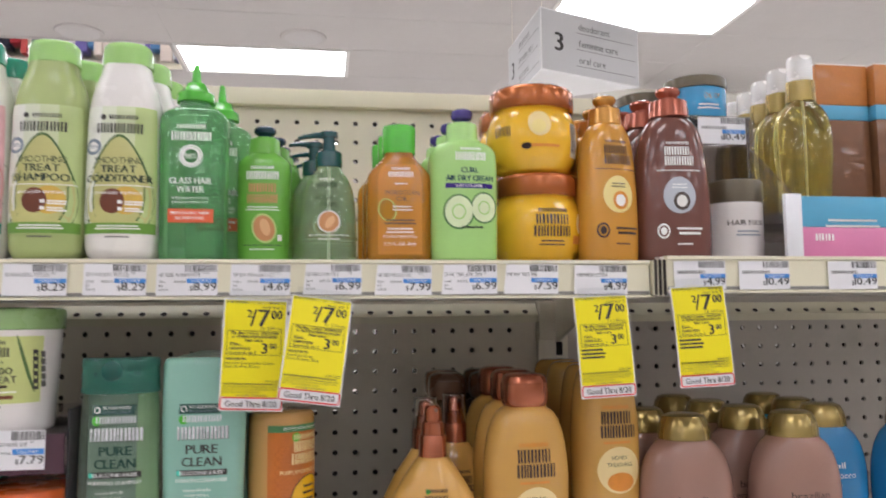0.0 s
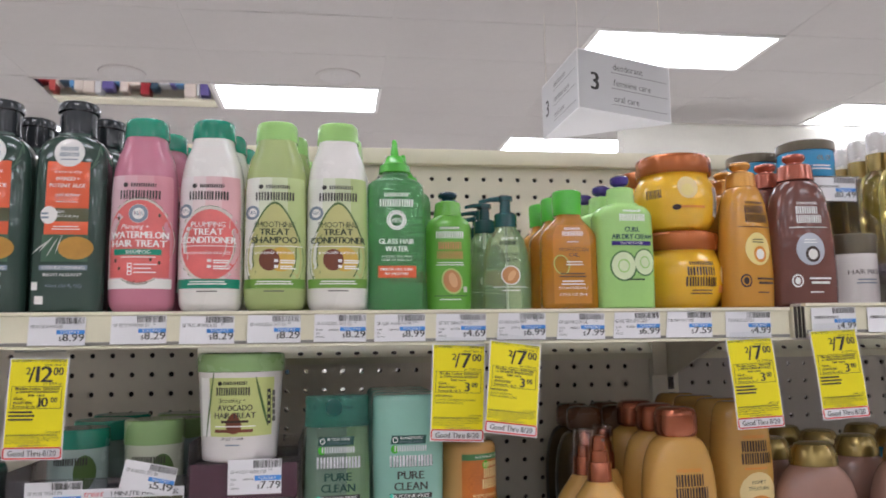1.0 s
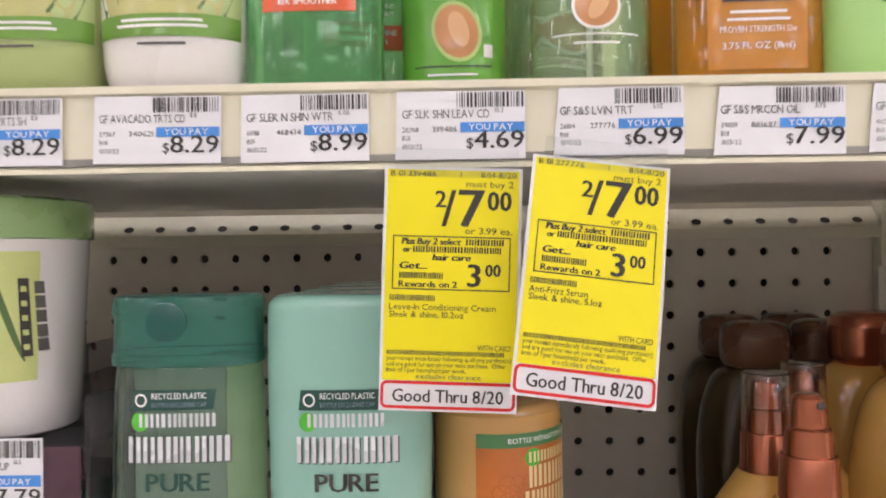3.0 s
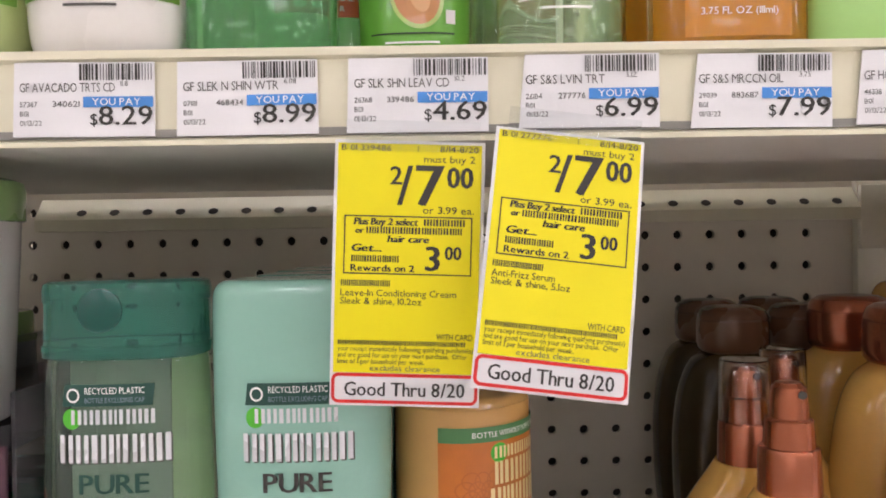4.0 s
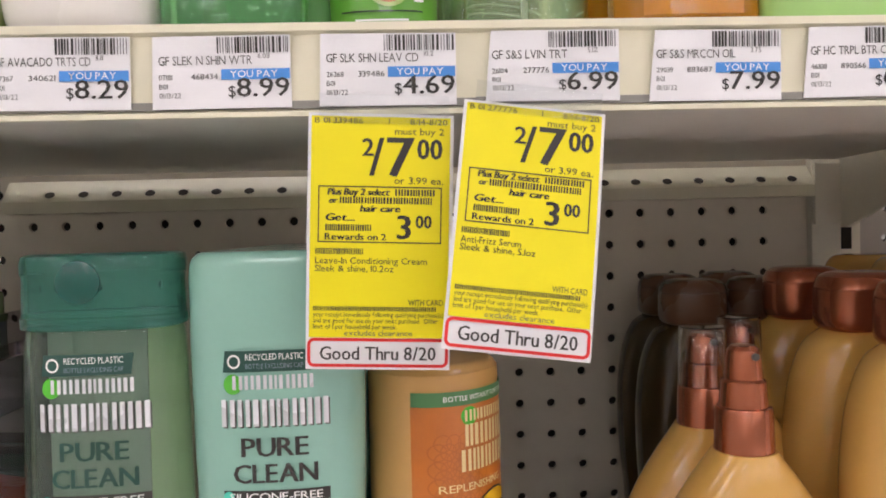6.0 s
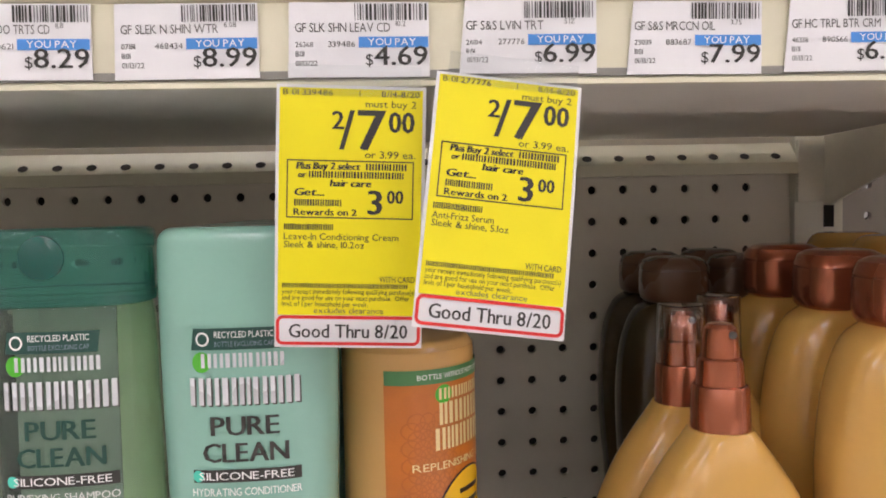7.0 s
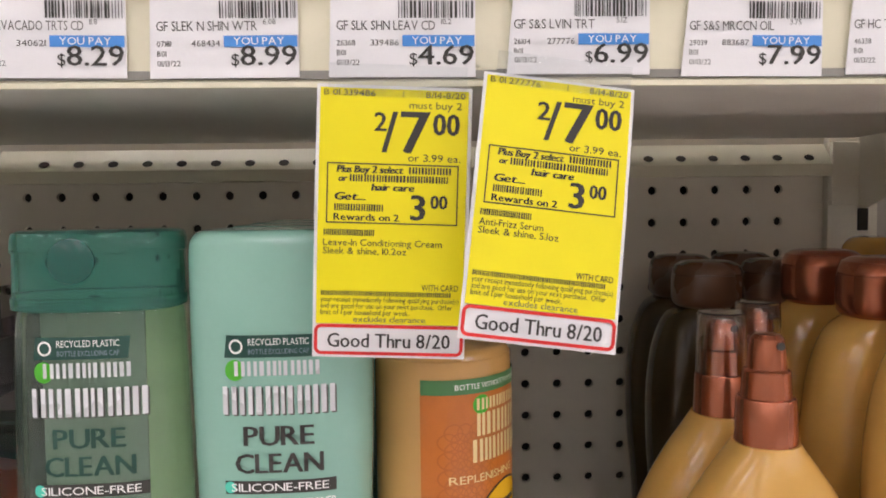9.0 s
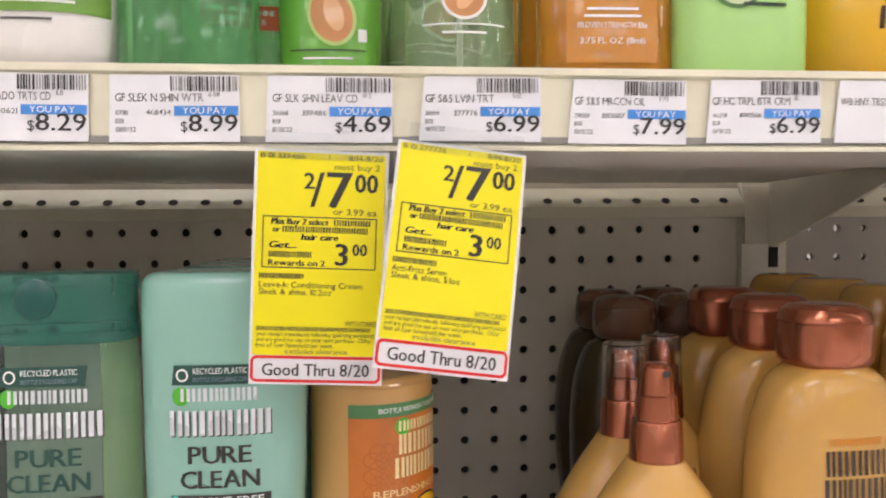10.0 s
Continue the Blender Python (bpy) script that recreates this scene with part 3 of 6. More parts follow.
def decor_avocado(words):
    def go(p):
        p.shift = -0.011
        film(p, AVFILM, 0.034, 0.149)
        brand(p, 0.1245)
        p.badge("98%", -0.0228, 0.112, 0.0076)
        p.disc(AVRIM, 0.0, 0.074, 0.0285, 0.0495, 2, taper=0.30, foot=0.036)
        p.disc(AVFLESH, 0.0, 0.074, 0.0266, 0.047, 2.6, taper=0.30, foot=0.036)
        p.disc(AVGLOW, 0.007, 0.0635, 0.0135, 0.0125, 2.9)
        p.disc(AVPIT, -0.005, 0.0630, 0.0105, 0.0112, 3.2)
        p.text(DARKGREEN, words[0], 0, 0.0965, 0.0058, 0.041, 4.2)
        p.text(DARKGREEN, words[1], 0, 0.0885, 0.0066, 0.030, 4.2, bold=0.0003)
        p.text(DARKGREEN, words[2], 0, 0.0800, 0.0066, 0.046 if len(words[2]) < 9 else 0.056, 4.2, bold=0.0003)
        p.rect(WHITEINK, -0.028, 0.0766, 0.028, 0.0773, 4)
        p.text(WHITEINK, "avocado extract", 0, 0.0690, 0.0034, 0.040, 4, shear=0.25)
        for i in range(2):
            p.rect(WHITEINK, 0.0, 0.0605 - i * 0.006, 0.004, 0.0635 - i * 0.006, 4)
            p.lines(WHITEINK, 0.006, 0.0615 - i * 0.006, 0.016, 0.0014, 2, 0.0022, 4, align="l", seed=i)
        p.wrap(GREENBAND, -0.93, 0.93, 0.034, 0.0435, 3, "band")
        p.lines(WHITEL, 0, 0.0402, 0.044, 0.0012, 2, 0.0024, 4)
        p.lines(GREYINK, 0, 0.0305, 0.026, 0.0011, 1, 0.002, 2)
    return go


def decor_melon_cond(p):
    p.shift = -0.011
    film(p, MELFILM, 0.034, 0.149)
    brand(p, 0.1245)
    p.disc(MELONRIM, 0.002, 0.0785, 0.032, 0.0395, 2)
    p.disc(AVRIM, 0.002, 0.0785, 0.0325, 0.040, 1.6)
    p.disc(MELON, 0.002, 0.0785, 0.0292, 0.0362, 2.6)
    p.badge("97%", -0.0235, 0.113, 0.0076)
    p.text(WHITEINK, "PLUMPING", 0, 0.0965, 0.0052, 0.034, 4)
    p.text(WHITEINK, "TREAT", 0, 0.0882, 0.0066, 0.030, 4, bold=0.0003)
    p.text(WHITEINK, "CONDITIONER", 0, 0.0798, 0.0066, 0.055, 4, bold=0.0003)
    p.rect(WHITEINK, -0.028, 0.0766, 0.028, 0.0773, 4)
    p.text(WHITEINK, "watermelon extract", 0, 0.0685, 0.0036, 0.044, 4, shear=0.25)
    for i in range(2):
        p.rect(WHITEINK, 0.0, 0.0605 - i * 0.006, 0.004, 0.0635 - i * 0.006, 4)
        p.lines(WHITEINK, 0.006, 0.0615 - i * 0.006, 0.016, 0.0014, 2, 0.0022, 4, align="l", seed=i)
    p.wrap(TEALBAND, -0.93, 0.93, 0.034, 0.0435, 3, "band")
    p.lines(WHITEL, 0, 0.0402, 0.044, 0.0012, 2, 0.0024, 4)
    p.lines(GREYINK, 0, 0.0305, 0.026, 0.0011, 1, 0.002, 2)


def decor_melon_shampoo(p):
    p.shift = -0.011
    film(p, PINKFILM, 0.044, 0.149)
    p.wrap(WHITEL, -0.93, 0.93, 0.034, 0.044, 1)
    brand(p, 0.1245)
    p.disc(AVRIM, 0.0, 0.082, 0.0328, 0.0445, 1.7)
    p.disc(MELONRIM, 0.0, 0.082, 0.0322, 0.044, 2)
    p.disc(MELON, 0.0, 0.0815, 0.0312, 0.042, 2.6)
    p.wrap(MELON, -0.86, 0.86, 0.045, 0.083, 2.4, "print")
    p.badge("96%", -0.001, 0.1095, 0.0095)
    p.text(WHITEINK, "Plumping +", -0.004, 0.094, 0.0046, 0.026, 4, shear=0.25)
    p.text(WHITEINK, "WATERMELON", 0, 0.0845, 0.0068, 0.055, 4, bold=0.0003)
    p.text(WHITEINK, "HAIR TREAT", 0, 0.0758, 0.0068, 0.052, 4, bold=0.0003)
    p.rect(TEALBAND, -0.024, 0.0675, 0.022, 0.0735, 3.4)
    p.text(WHITEINK, "SHAMPOO", 0, 0.0688, 0.0036, 0.024, 4)
    p.lines(WHITEINK, 0, 0.065, 0.042, 0.0009, 1, 0.002, 4)
    p.rect(WHITEINK, -0.010, 0.0475, -0.0055, 0.0595, 3.6)
    for i in range(3):
        p.rect(REDINK, -0.009, 0.0482 + i * 0.004, -0.0065, 0.0505 + i * 0.004, 4)
        p.lines(WHITEINK, -0.004, 0.0495 + i * 0.004, 0.022, 0.0012, 1, 0.002, 4, align="l", seed=i)
    for i, (sx, sz) in enumerate(((-0.022, 0.062), (-0.018, 0.054), (0.02, 0.060), (0.012, 0.063), (-0.02, 0.105), (0.019, 0.108))):
        p.disc(DARKGREEN, sx, sz, 0.0012, 0.0019, 3.4)
    p.text(INK, "FINE HAIR", 0, 0.0385, 0.0026, 0.019, 4)


YT = 0.8375
kinds = (
    ("pink plastic shampoo bottle with a watermelon label and teal cap", -0.5265, pl("pink_plastic", "#c77f93", 0.3), TEALCAP, decor_melon_shampoo),
    ("white conditioner bottle with a watermelon label and teal cap", -0.4585, pl("white_plastic", "#e6e2dc", 0.35), TEALCAP, decor_melon_cond),
    ("pale green shampoo bottle with an avocado label and green cap", -0.393, pl("avocado_green_plastic", "#a9b877", 0.32), LEAF, decor_avocado(("SMOOTHING", "TREAT", "SHAMPOO"))),
    ("white conditioner bottle with an avocado label and green cap", -0.3285, pl("white_plastic", "#e6e2dc", 0.35), LEAF, decor_avocado(("SMOOTHING", "TREAT", "CONDITIONER"))),
)
for i, (lab, x, skin, capm, dec) in enumerate(kinds):
    bottle("shampoo_bottle", lab, "bottle", "hair treat bottles", pose(x, YT, DECK_Z, 0, 0, (1, -1, 0.5, 1)[i]), BODY_T, 2.5, skin, [("cap", CAP_T, 2.1, capm)], dec, behind=row(x + 0.004, YT, DECK_Z, 3, 0.057, seed=i, dx=0.003))

# dark green squared bottles
HERB = pl("dark_green_plastic", "#374b42", 0.16, coat=0.5)
ORANGEL = pl("orange_label_print", "#e0623a", 0.45)
MANGO = pl("mango_print", "#b98a3a", 0.45, var=0.3, scale=60)
OLIVE = pl("olive_print", "#5a5a3c", 0.45)
ALOE = pl("aloe_print", "#3f5f48", 0.45)
BODY_H = [(0, 0.040, 0.022), (0.0015, 0.0425, 0.0245), (0.006, 0.0438, 0.0262), (0.08, 0.0435, 0.0268), (0.15, 0.0428, 0.0262), (0.172, 0.0412, 0.0252), (0.184, 0.036, 0.0235), (0.1905, 0.027, 0.021), (0.193, 0.0205, 0.0188), (0.196, 0.0195, 0.0188)]
CAP_H = [(0.1955, 0.0195, 0.0195), (0.196, 0.0205, 0.0205), (0.199, 0.0205, 0.0205), (0.1995, 0.0198, 0.0198), (0.222, 0.0198, 0.0198), (0.2225, 0.0225, 0.0225), (0.229, 0.0226, 0.0226), (0.2325, 0.021, 0.021), (0.234, 0.018, 0.018)]
BODY_H = [(z * 0.932, a * 0.815, b) for z, a, b in BODY_H]
CAP_H = [(z * 0.932, a * 0.90, b * 0.90) for z, a, b in CAP_H]


def decor_herb(p):
    p.wrap(ORANGEL, -0.58, 0.58, 0.088, 0.151, 1)
    p.disc(WHITEL, 0, 0.1605, 0.0145, 0.0148, 2, "badge")
    p.blocks(BADGE, 0, 0.1625, 0.017, 0.0042, 6, 3)
    p.blocks(BADGE, 0, 0.1565, 0.019, 0.0042, 9, 3)
    p.rect(BADGE, -0.008, 0.1528, 0.008, 0.1538, 3)
    p.text(WHITEINK, "SULFATE FREE", 0, 0.139, 0.0024, 0.026, 3)
    p.text(WHITEINK, "MANGO +", 0, 0.1315, 0.0038, 0.022, 3, bold=0.0001)
    p.text(WHITEINK, "POTENT ALOE", 0, 0.1245, 0.0038, 0.034, 3, bold=0.0001)
    p.text(WHITEINK, "curl definer", 0, 0.1155, 0.0034, 0.024, 3, shear=0.3)
    p.rect(WHITEINK, -0.010, 0.1095, 0.010, 0.1101, 3)
    p.wrap(OLIVE, -0.52, 0.58, 0.090, 0.1035, 1.8, "band")
    p.disc(WHITEL, -0.0165, 0.0965, 0.0080, 0.0090, 2.6, "seal")
    p.lines(BADGE, -0.0205, 0.097, 0.009, 0.002, 2, 0.004, 3)
    p.text(WHITEINK, "REAL", -0.009, 0.0985, 0.0024, layer=3, align="l")
    p.text(WHITEINK, "BOTANICALS", -0.009, 0.0942, 0.0024, layer=3, align="l")
    p.wrap(ORANGEL, -0.58, 0.58, 0.077, 0.0895, 1.6, "band")
    p.lines(WHITEINK, 0, 0.0845, 0.030, 0.0009, 2, 0.0026, 3)
    p.wrap(ALOE, -0.62, 0.60, 0.050, 0.077, 1.4, "print")
    p.disc(MANGO, 0.010, 0.0635, 0.0165, 0.0115, 2.4)
    for i in range(4):
        p.disc(WHITEL, -0.024 + i * 0.006, 0.064 + 0.003 * (i % 2), 0.0004, 0.010, 2.6, turn=-0.9 + 0.2 * i)
        p.disc(ALOE, 0.024 + i * 0.0015, 0.148 + 0.006 * i, 0.0008, 0.007, 2.6, turn=-0.7 + 0.3 * i)
    p.rect(BADGE, -0.0235, 0.0415, 0.0215, 0.0465, 2)
    p.text(WHITEINK, "CONDITIONING", -0.001, 0.0425, 0.0030, 0.040, 3)
    p.text(WHITEINK, "REVITALISANT", -0.001, 0.0355, 0.0030, 0.036, 3)
    p.text(BADGE, "400mL (13.5 FL OZ)", 0.000, 0.0245, 0.0030, 0.034, 3)
    p.rect(WHITEL, -0.031, 0.022, -0.0245, 0.030, 2)
    p.rect(WHITEL, -0.027, 0.008, -0.0185, 0.016, 2)


for x in (-0.5965, -0.671, -0.745):
    bottle("hair_bottle", "dark green squared bottle with an orange mango label and black cap", "bottle", "dark green bottles", pose(x, 0.840, DECK_Z, 0, 0, 1), BODY_H, 4.2, HERB, [("cap", CAP_H, 2, BLACKCAP)], decor_herb, behind=row(x + 0.006, 0.846, DECK_Z, 4, 0.058, seed=int(-x * 100), dx=0.006))

# green clear spray water with a nozzle
GLASSG = pl("clear_green_plastic", "#86c98c", 0.07, trans=0.72, coat=0.3, ior=1.3)
BODY_G = [(0, 0.026, 0.018), (0.0015, 0.0288, 0.0205), (0.006, 0.0302, 0.0222), (0.06, 0.0306, 0.023), (0.115, 0.0312, 0.023), (0.135, 0.0312, 0.0226), (0.144, 0.0288, 0.0212), (0.1495, 0.0205, 0.0178), (0.1525, 0.0145, 0.0145), (0.158, 0.0140, 0.0140)]
NOZ = [(0.1575, 0.0165, 0.0165), (0.158, 0.0175, 0.0175), (0.167, 0.0165, 0.0165), (0.170, 0.0125, 0.0125), (0.178, 0.0085, 0.0085), (0.1792, 0.0062, 0.0062), (0.1798, 0.0045, 0.0045), (0.195, 0.0030, 0.0030), (0.198, 0.0018, 0.0018)]
BODY_G = [(z * 0.947, a, b) for z, a, b in BODY_G]
NOZ = [(z * 0.947, a, b) for z, a, b in NOZ]


def decor_glass(p):
    p.shift = -0.004
    p.blocks(WHITEINK, 0, 0.1245, 0.026, 0.0038, 7, 2)
    p.blocks(WHITEINK, 0, 0.1135, 0.036, 0.008, 7, 2)
    p.disc(WHITEINK, 0, 0.099, 0.0105, 0.0105, 2, inner=0.88)
    p.disc(WHITEINK, 0, 0.099, 0.0088, 0.0088, 2, inner=0.72)
    p.text(WHITEINK, "98%", 0, 0.0965, 0.0048, layer=3)
    p.text(WHITEINK, "GLASS HAIR", 0, 0.0735, 0.0056, 0.037, 3, bold=0.0002)
    p.text(WHITEINK, "WATER", 0, 0.0655, 0.0056, 0.024, 3, bold=0.0002)
    p.text(WHITEINK, "10 SECOND SMOOTHING", 0, 0.0592, 0.0022, 0.032, 3)
    p.text(WHITEINK, "LAMELLAR RINSE-OUT", 0, 0.0555, 0.0022, 0.032, 3)
    p.rect(ORANGEL, -0.0195, 0.038, 0.0205, 0.0505, 2)
    p.text(WHITEINK, "MIRROR-LIKE SHINE", 0, 0.0455, 0.0026, 0.034, 3, bold=0.0001)
    p.text(WHITEINK, "10X SMOOTHER", 0, 0.0408, 0.0026, 0.025, 3, bold=0.0001)


bottle("spray_bottle", "clear green hair water bottle with a pointed bright green nozzle", "bottle", "green hair water bottles", pose(-0.267, 0.840, DECK_Z), BODY_G, 3.6, GLASSG, [("nozzle", NOZ, 2, BRIGHT)], decor_glass, behind=row(-0.265, 0.848, DECK_Z, 1, 0.058, dx=0.012))

# bright green leave-in cream
LIME = pl("lime_plastic", "#6fb044", 0.3)
BODY_S = [(0, 0.0215, 0.0155), (0.0015, 0.0238, 0.0178), (0.006, 0.0246, 0.0188), (0.05, 0.0256, 0.0192), (0.092, 0.0256, 0.0190), (0.102, 0.0242, 0.0180), (0.1075, 0.0190, 0.016), (0.110, 0.0150, 0.0150)]
CAP_S = [(0.1095, 0.0152, 0.0152), (0.110, 0.0160, 0.0160), (0.126, 0.0142, 0.0142), (0.1275, 0.0122, 0.0122)]
KNOB_S = [(0.127, 0.007, 0.007), (0.130, 0.0062, 0.0062), (0.1325, 0.0100, 0.0100), (0.1355, 0.0112, 0.0112), (0.138, 0.0102, 0.0102), (0.1395, 0.0072, 0.0072)]
BODY_S, CAP_S, KNOB_S = ([(z * 0.971, a, b) for z, a, b in q] for q in (BODY_S, CAP_S, KNOB_S))
ALMOND = pl("almond_print", "#c58a56", 0.45, var=0.15, scale=80)
ALMOND2 = pl("pale_almond_print", "#e0b080", 0.45)
ALMONDRIM = pl("almond_rim_print", "#b7d07a", 0.45)


def decor_slk(p):
    p.blocks(WHITEINK, 0, 0.0905, 0.022, 0.0028, 7, 2)
    p.blocks(WHITEINK, 0, 0.0805, 0.031, 0.0078, 7, 2)
    p.blocks(ALMOND, 0, 0.068, 0.026, 0.0085, 5, 2)
    p.blocks(ALMOND, 0, 0.0575, 0.029, 0.0085, 7, 2)
    p.lines(WHITEINK, 0, 0.053, 0.036, 0.0009, 2, 0.0025, 2)
    p.disc(ALMONDRIM, 0.002, 0.033, 0.0115, 0.0145, 2, turn=0.3)
    p.disc(ALMOND, 0.002, 0.033, 0.0098, 0.0126, 2.6, turn=0.3)
    p.disc(ALMOND2, 0.003, 0.034, 0.0045, 0.0085, 3.2, turn=0.3)
    p.rect(DARKGREEN, -0.018, 0.0165, 0.018, 0.0172, 2)
    p.lines(WHITEINK, 0, 0.0125, 0.030, 0.0009, 1, 0.002, 2)
    p.rect(WHITEL, 0.0145, 0.021, 0.0185, 0.027, 2)


bottle("cream_bottle", "bright green leave-in cream bottle with a dark push top", "bottle", "leave-in cream bottles", pose(-0.205, 0.868, DECK_Z, 0, 0, -2), BODY_S, 2.8, LIME, [("cap", CAP_S, 2, LIME), ("push_top", KNOB_S, 2, NAVY)], decor_slk, behind=row(-0.203, 0.868, DECK_Z, 3, 0.045, dx=0.004))

# clear serum pump bottle
SERUM = pl("clear_green_serum", "#cde5bd", 0.07, trans=0.8, coat=0.3, ior=1.25)
BODY_P = [(0, 0.0235, 0.0185), (0.0015, 0.0255, 0.0205), (0.008, 0.0268, 0.0218), (0.03, 0.0268, 0.0220), (0.06, 0.0250, 0.021), (0.078, 0.0215, 0.0195), (0.088, 0.0160, 0.0158), (0.094, 0.0122, 0.0122), (0.097, 0.0115, 0.0115)]
COL_P = [(0.096, 0.0122, 0.0122), (0.0965, 0.0128, 0.0128), (0.111, 0.0124, 0.0124), (0.1128, 0.0105, 0.0105), (0.113, 0.0062, 0.0062), (0.127, 0.0058, 0.0058), (0.1272, 0.0086, 0.0086), (0.1325, 0.0084, 0.0084), (0.1335, 0.0065, 0.0065)]
BODY_P, COL_P = ([(z * 0.963, a, b) for z, a, b in q] for q in (BODY_P, COL_P))


def spout(ob, z, ma, length=0.026):
    """A pump's spout, drooping to one side."""
    v, f, n = [], [], 8
    for i in range(7):
        t = i / 6
        x, zz, r = -0.004 - t * length, z - 0.004 * t * t, 0.0034 - 0.0014 * t
        for k in range(n):
            u = 2 * math.pi * k / n
            v.append((x, r * 1.2 * math.cos(u), zz + r * math.sin(u)))
    for i in range(6):
        for k in range(n):
            f.append((i * n + k, i * n + (k + 1) % n, (i + 1) * n + (k + 1) % n, (i + 1) * n + k))
    f += [tuple(range(n)), tuple(range(6 * n, 7 * n))[::-1]]
    part("spout", mesh_of("spout", v, f, ma, True), ob)


def decor_serum(p):
    p.blocks(DARKGREEN, -0.002, 0.0705, 0.019, 0.005, 7, 2)
    p.blocks(WHITEINK, -0.002, 0.0775, 0.014, 0.002, 7, 2)
    p.text(DARKGREEN, "ANTI-FRIZZ", -0.001, 0.0585, 0.0036, 0.026, 3)
    p.text(DARKGREEN, "SERUM", -0.001, 0.0525, 0.0036, 0.016, 3)
    p.disc(WHITEL, 0, 0.0375, 0.0108, 0.0108, 2)
    p.disc(ALMOND, 0, 0.0375, 0.0094, 0.0094, 2.6)
    p.disc(ALMOND2, 0.001, 0.037, 0.0035, 0.0065, 3.2, turn=-0.6)
    p.rect(WHITEINK, -0.019, 0.0245, 0.019, 0.0252, 2)
    p.lines(WHITEINK, 0, 0.0205, 0.026, 0.001, 1, 0.0025, 2)


def serum(m):
    ob = bottle("pump_bottle", "clear greenish serum bottle with a dark teal pump", "bottle", "serum pump bottles", m, BODY_P, 2.3, SERUM, [("pump", COL_P, 2, pl("deep_teal_plastic", "#1c4a4c", 0.28)), ("dip_tube", [(0.004, 0.0014, 0.0014), (0.0925, 0.0014, 0.0014)], 2, WHITEL)], decor_serum)
    spout(ob, 0.1252, MATS["deep_teal_plastic"])
    return ob


sb = serum(pose(-0.1425, 0.850, DECK_Z))
for i in range(3):
    copy_thing(sb, pose(-0.157 + i * 0.004, 0.898 + i * 0.046, DECK_Z, 0, 0, 35 - 20 * i))

# amber oil bottle
AMBER = pl("amber_clear_plastic", "#eaa636", 0.08, trans=0.6, coat=0.4, ior=1.3)
AMBERL = pl("amber_label_film", "#dd9836", 0.3, trans=0.3)
BODY_O = [(0, 0.0285, 0.0135), (0.0015, 0.031, 0.0158), (0.006, 0.0325, 0.017), (0.05, 0.0325, 0.0175), (0.080, 0.0322, 0.0172), (0.090, 0.029, 0.0165), (0.098, 0.0215, 0.0155), (0.105, 0.0155, 0.0140), (0.109, 0.0142, 0.0138)]
CAP_O = [(0.1085, 0.0155, 0.0145), (0.109, 0.0162, 0.0152), (0.134, 0.0168, 0.0158), (0.1365, 0.0160, 0.0150), (0.138, 0.0130, 0.0120)]
BODY_O, CAP_O = ([(z * 0.957, a * 0.97, b) for z, a, b in q] for q in (BODY_O, CAP_O))


def decor_oil(p):
    p.wrap(AMBERL, -0.66, 0.66, 0.006, 0.092, 1)
    p.blocks(WHITEINK, 0.001, 0.0865, 0.018, 0.0024, 6, 2)
    p.blocks(WHITEINK, 0.001, 0.0795, 0.024, 0.0052, 7, 2)
    p.lines(WHITEINK, 0.001, 0.0725, 0.016, 0.0010, 1, 0.003, 2)
    p.text(INK, "MOROCCAN", 0.002, 0.0625, 0.0042, 0.032, 3)
    p.text(INK, "OIL", 0.002, 0.0565, 0.0042, 0.012, 3)
    p.disc(ALMONDRIM, -0.012, 0.048, 0.0085, 0.011, 1.8, turn=0.3, name="seed_print")
    p.disc(AMBER, -0.012, 0.048, 0.0075, 0.010, 2.1, turn=0.3)
    p.lines(WHITEINK, 0.002, 0.0505, 0.022, 0.0011, 2, 0.003, 3)
    p.lines(INK, 0.0, 0.0375, 0.034, 0.0013, 2, 0.003, 3)
    p.lines(WHITEINK, 0.0, 0.0295, 0.030, 0.0012, 2, 0.0032, 3)
    p.text(WHITEINK, "PROVEN STRENGTH 50x", 0.0, 0.0215, 0.0026, 0.032, 3)
    p.text(WHITEINK, "3.75 FL OZ (111ml)", 0.0, 0.0145, 0.0028, 0.030, 3)


bottle("oil_bottle", "flat amber oil bottle with a bright green cap", "bottle", "amber oil bottles", pose(-0.0755, 0.836, DECK_Z, 0, 0, -2), BODY_O, 3.2, AMBER, [("cap", CAP_O, 2.2, BRIGHT)], decor_oil, behind=row(-0.0765, 0.836, DECK_Z, 2, 0.042, dx=-0.002))

# pale green curl cream
PALEG = pl("pale_green_plastic", "#a6d27c", 0.32)
PURPLE = pl("purple_plastic", "#3a2a78", 0.3)
CUKE = pl("cucumber_flesh_print", "#d3e0b4", 0.45, var=0.1, scale=80)
CUKERIM = pl("cucumber_rim_print", "#4f7a40", 0.45)
BODY_C = [(0, 0.0245, 0.016), (0.0015, 0.0268, 0.0182), (0.006, 0.0278, 0.0195), (0.06, 0.0282, 0.02), (0.100, 0.0280, 0.0198), (0.112, 0.0270, 0.0192), (0.119, 0.022, 0.0178), (0.122, 0.0155, 0.0155), (0.124, 0.0150, 0.0150)]
CAP_C = [(0.1235, 0.0152, 0.0152), (0.124, 0.0158, 0.0158), (0.142, 0.0148, 0.0148), (0.1435, 0.0125, 0.0125)]
KNOB_C = [(0.1432, 0.006, 0.006), (0.146, 0.0058, 0.0058), (0.148, 0.0098, 0.0098), (0.152, 0.0110, 0.0110), (0.1565, 0.0102, 0.0102), (0.1585, 0.0070, 0.0070)]
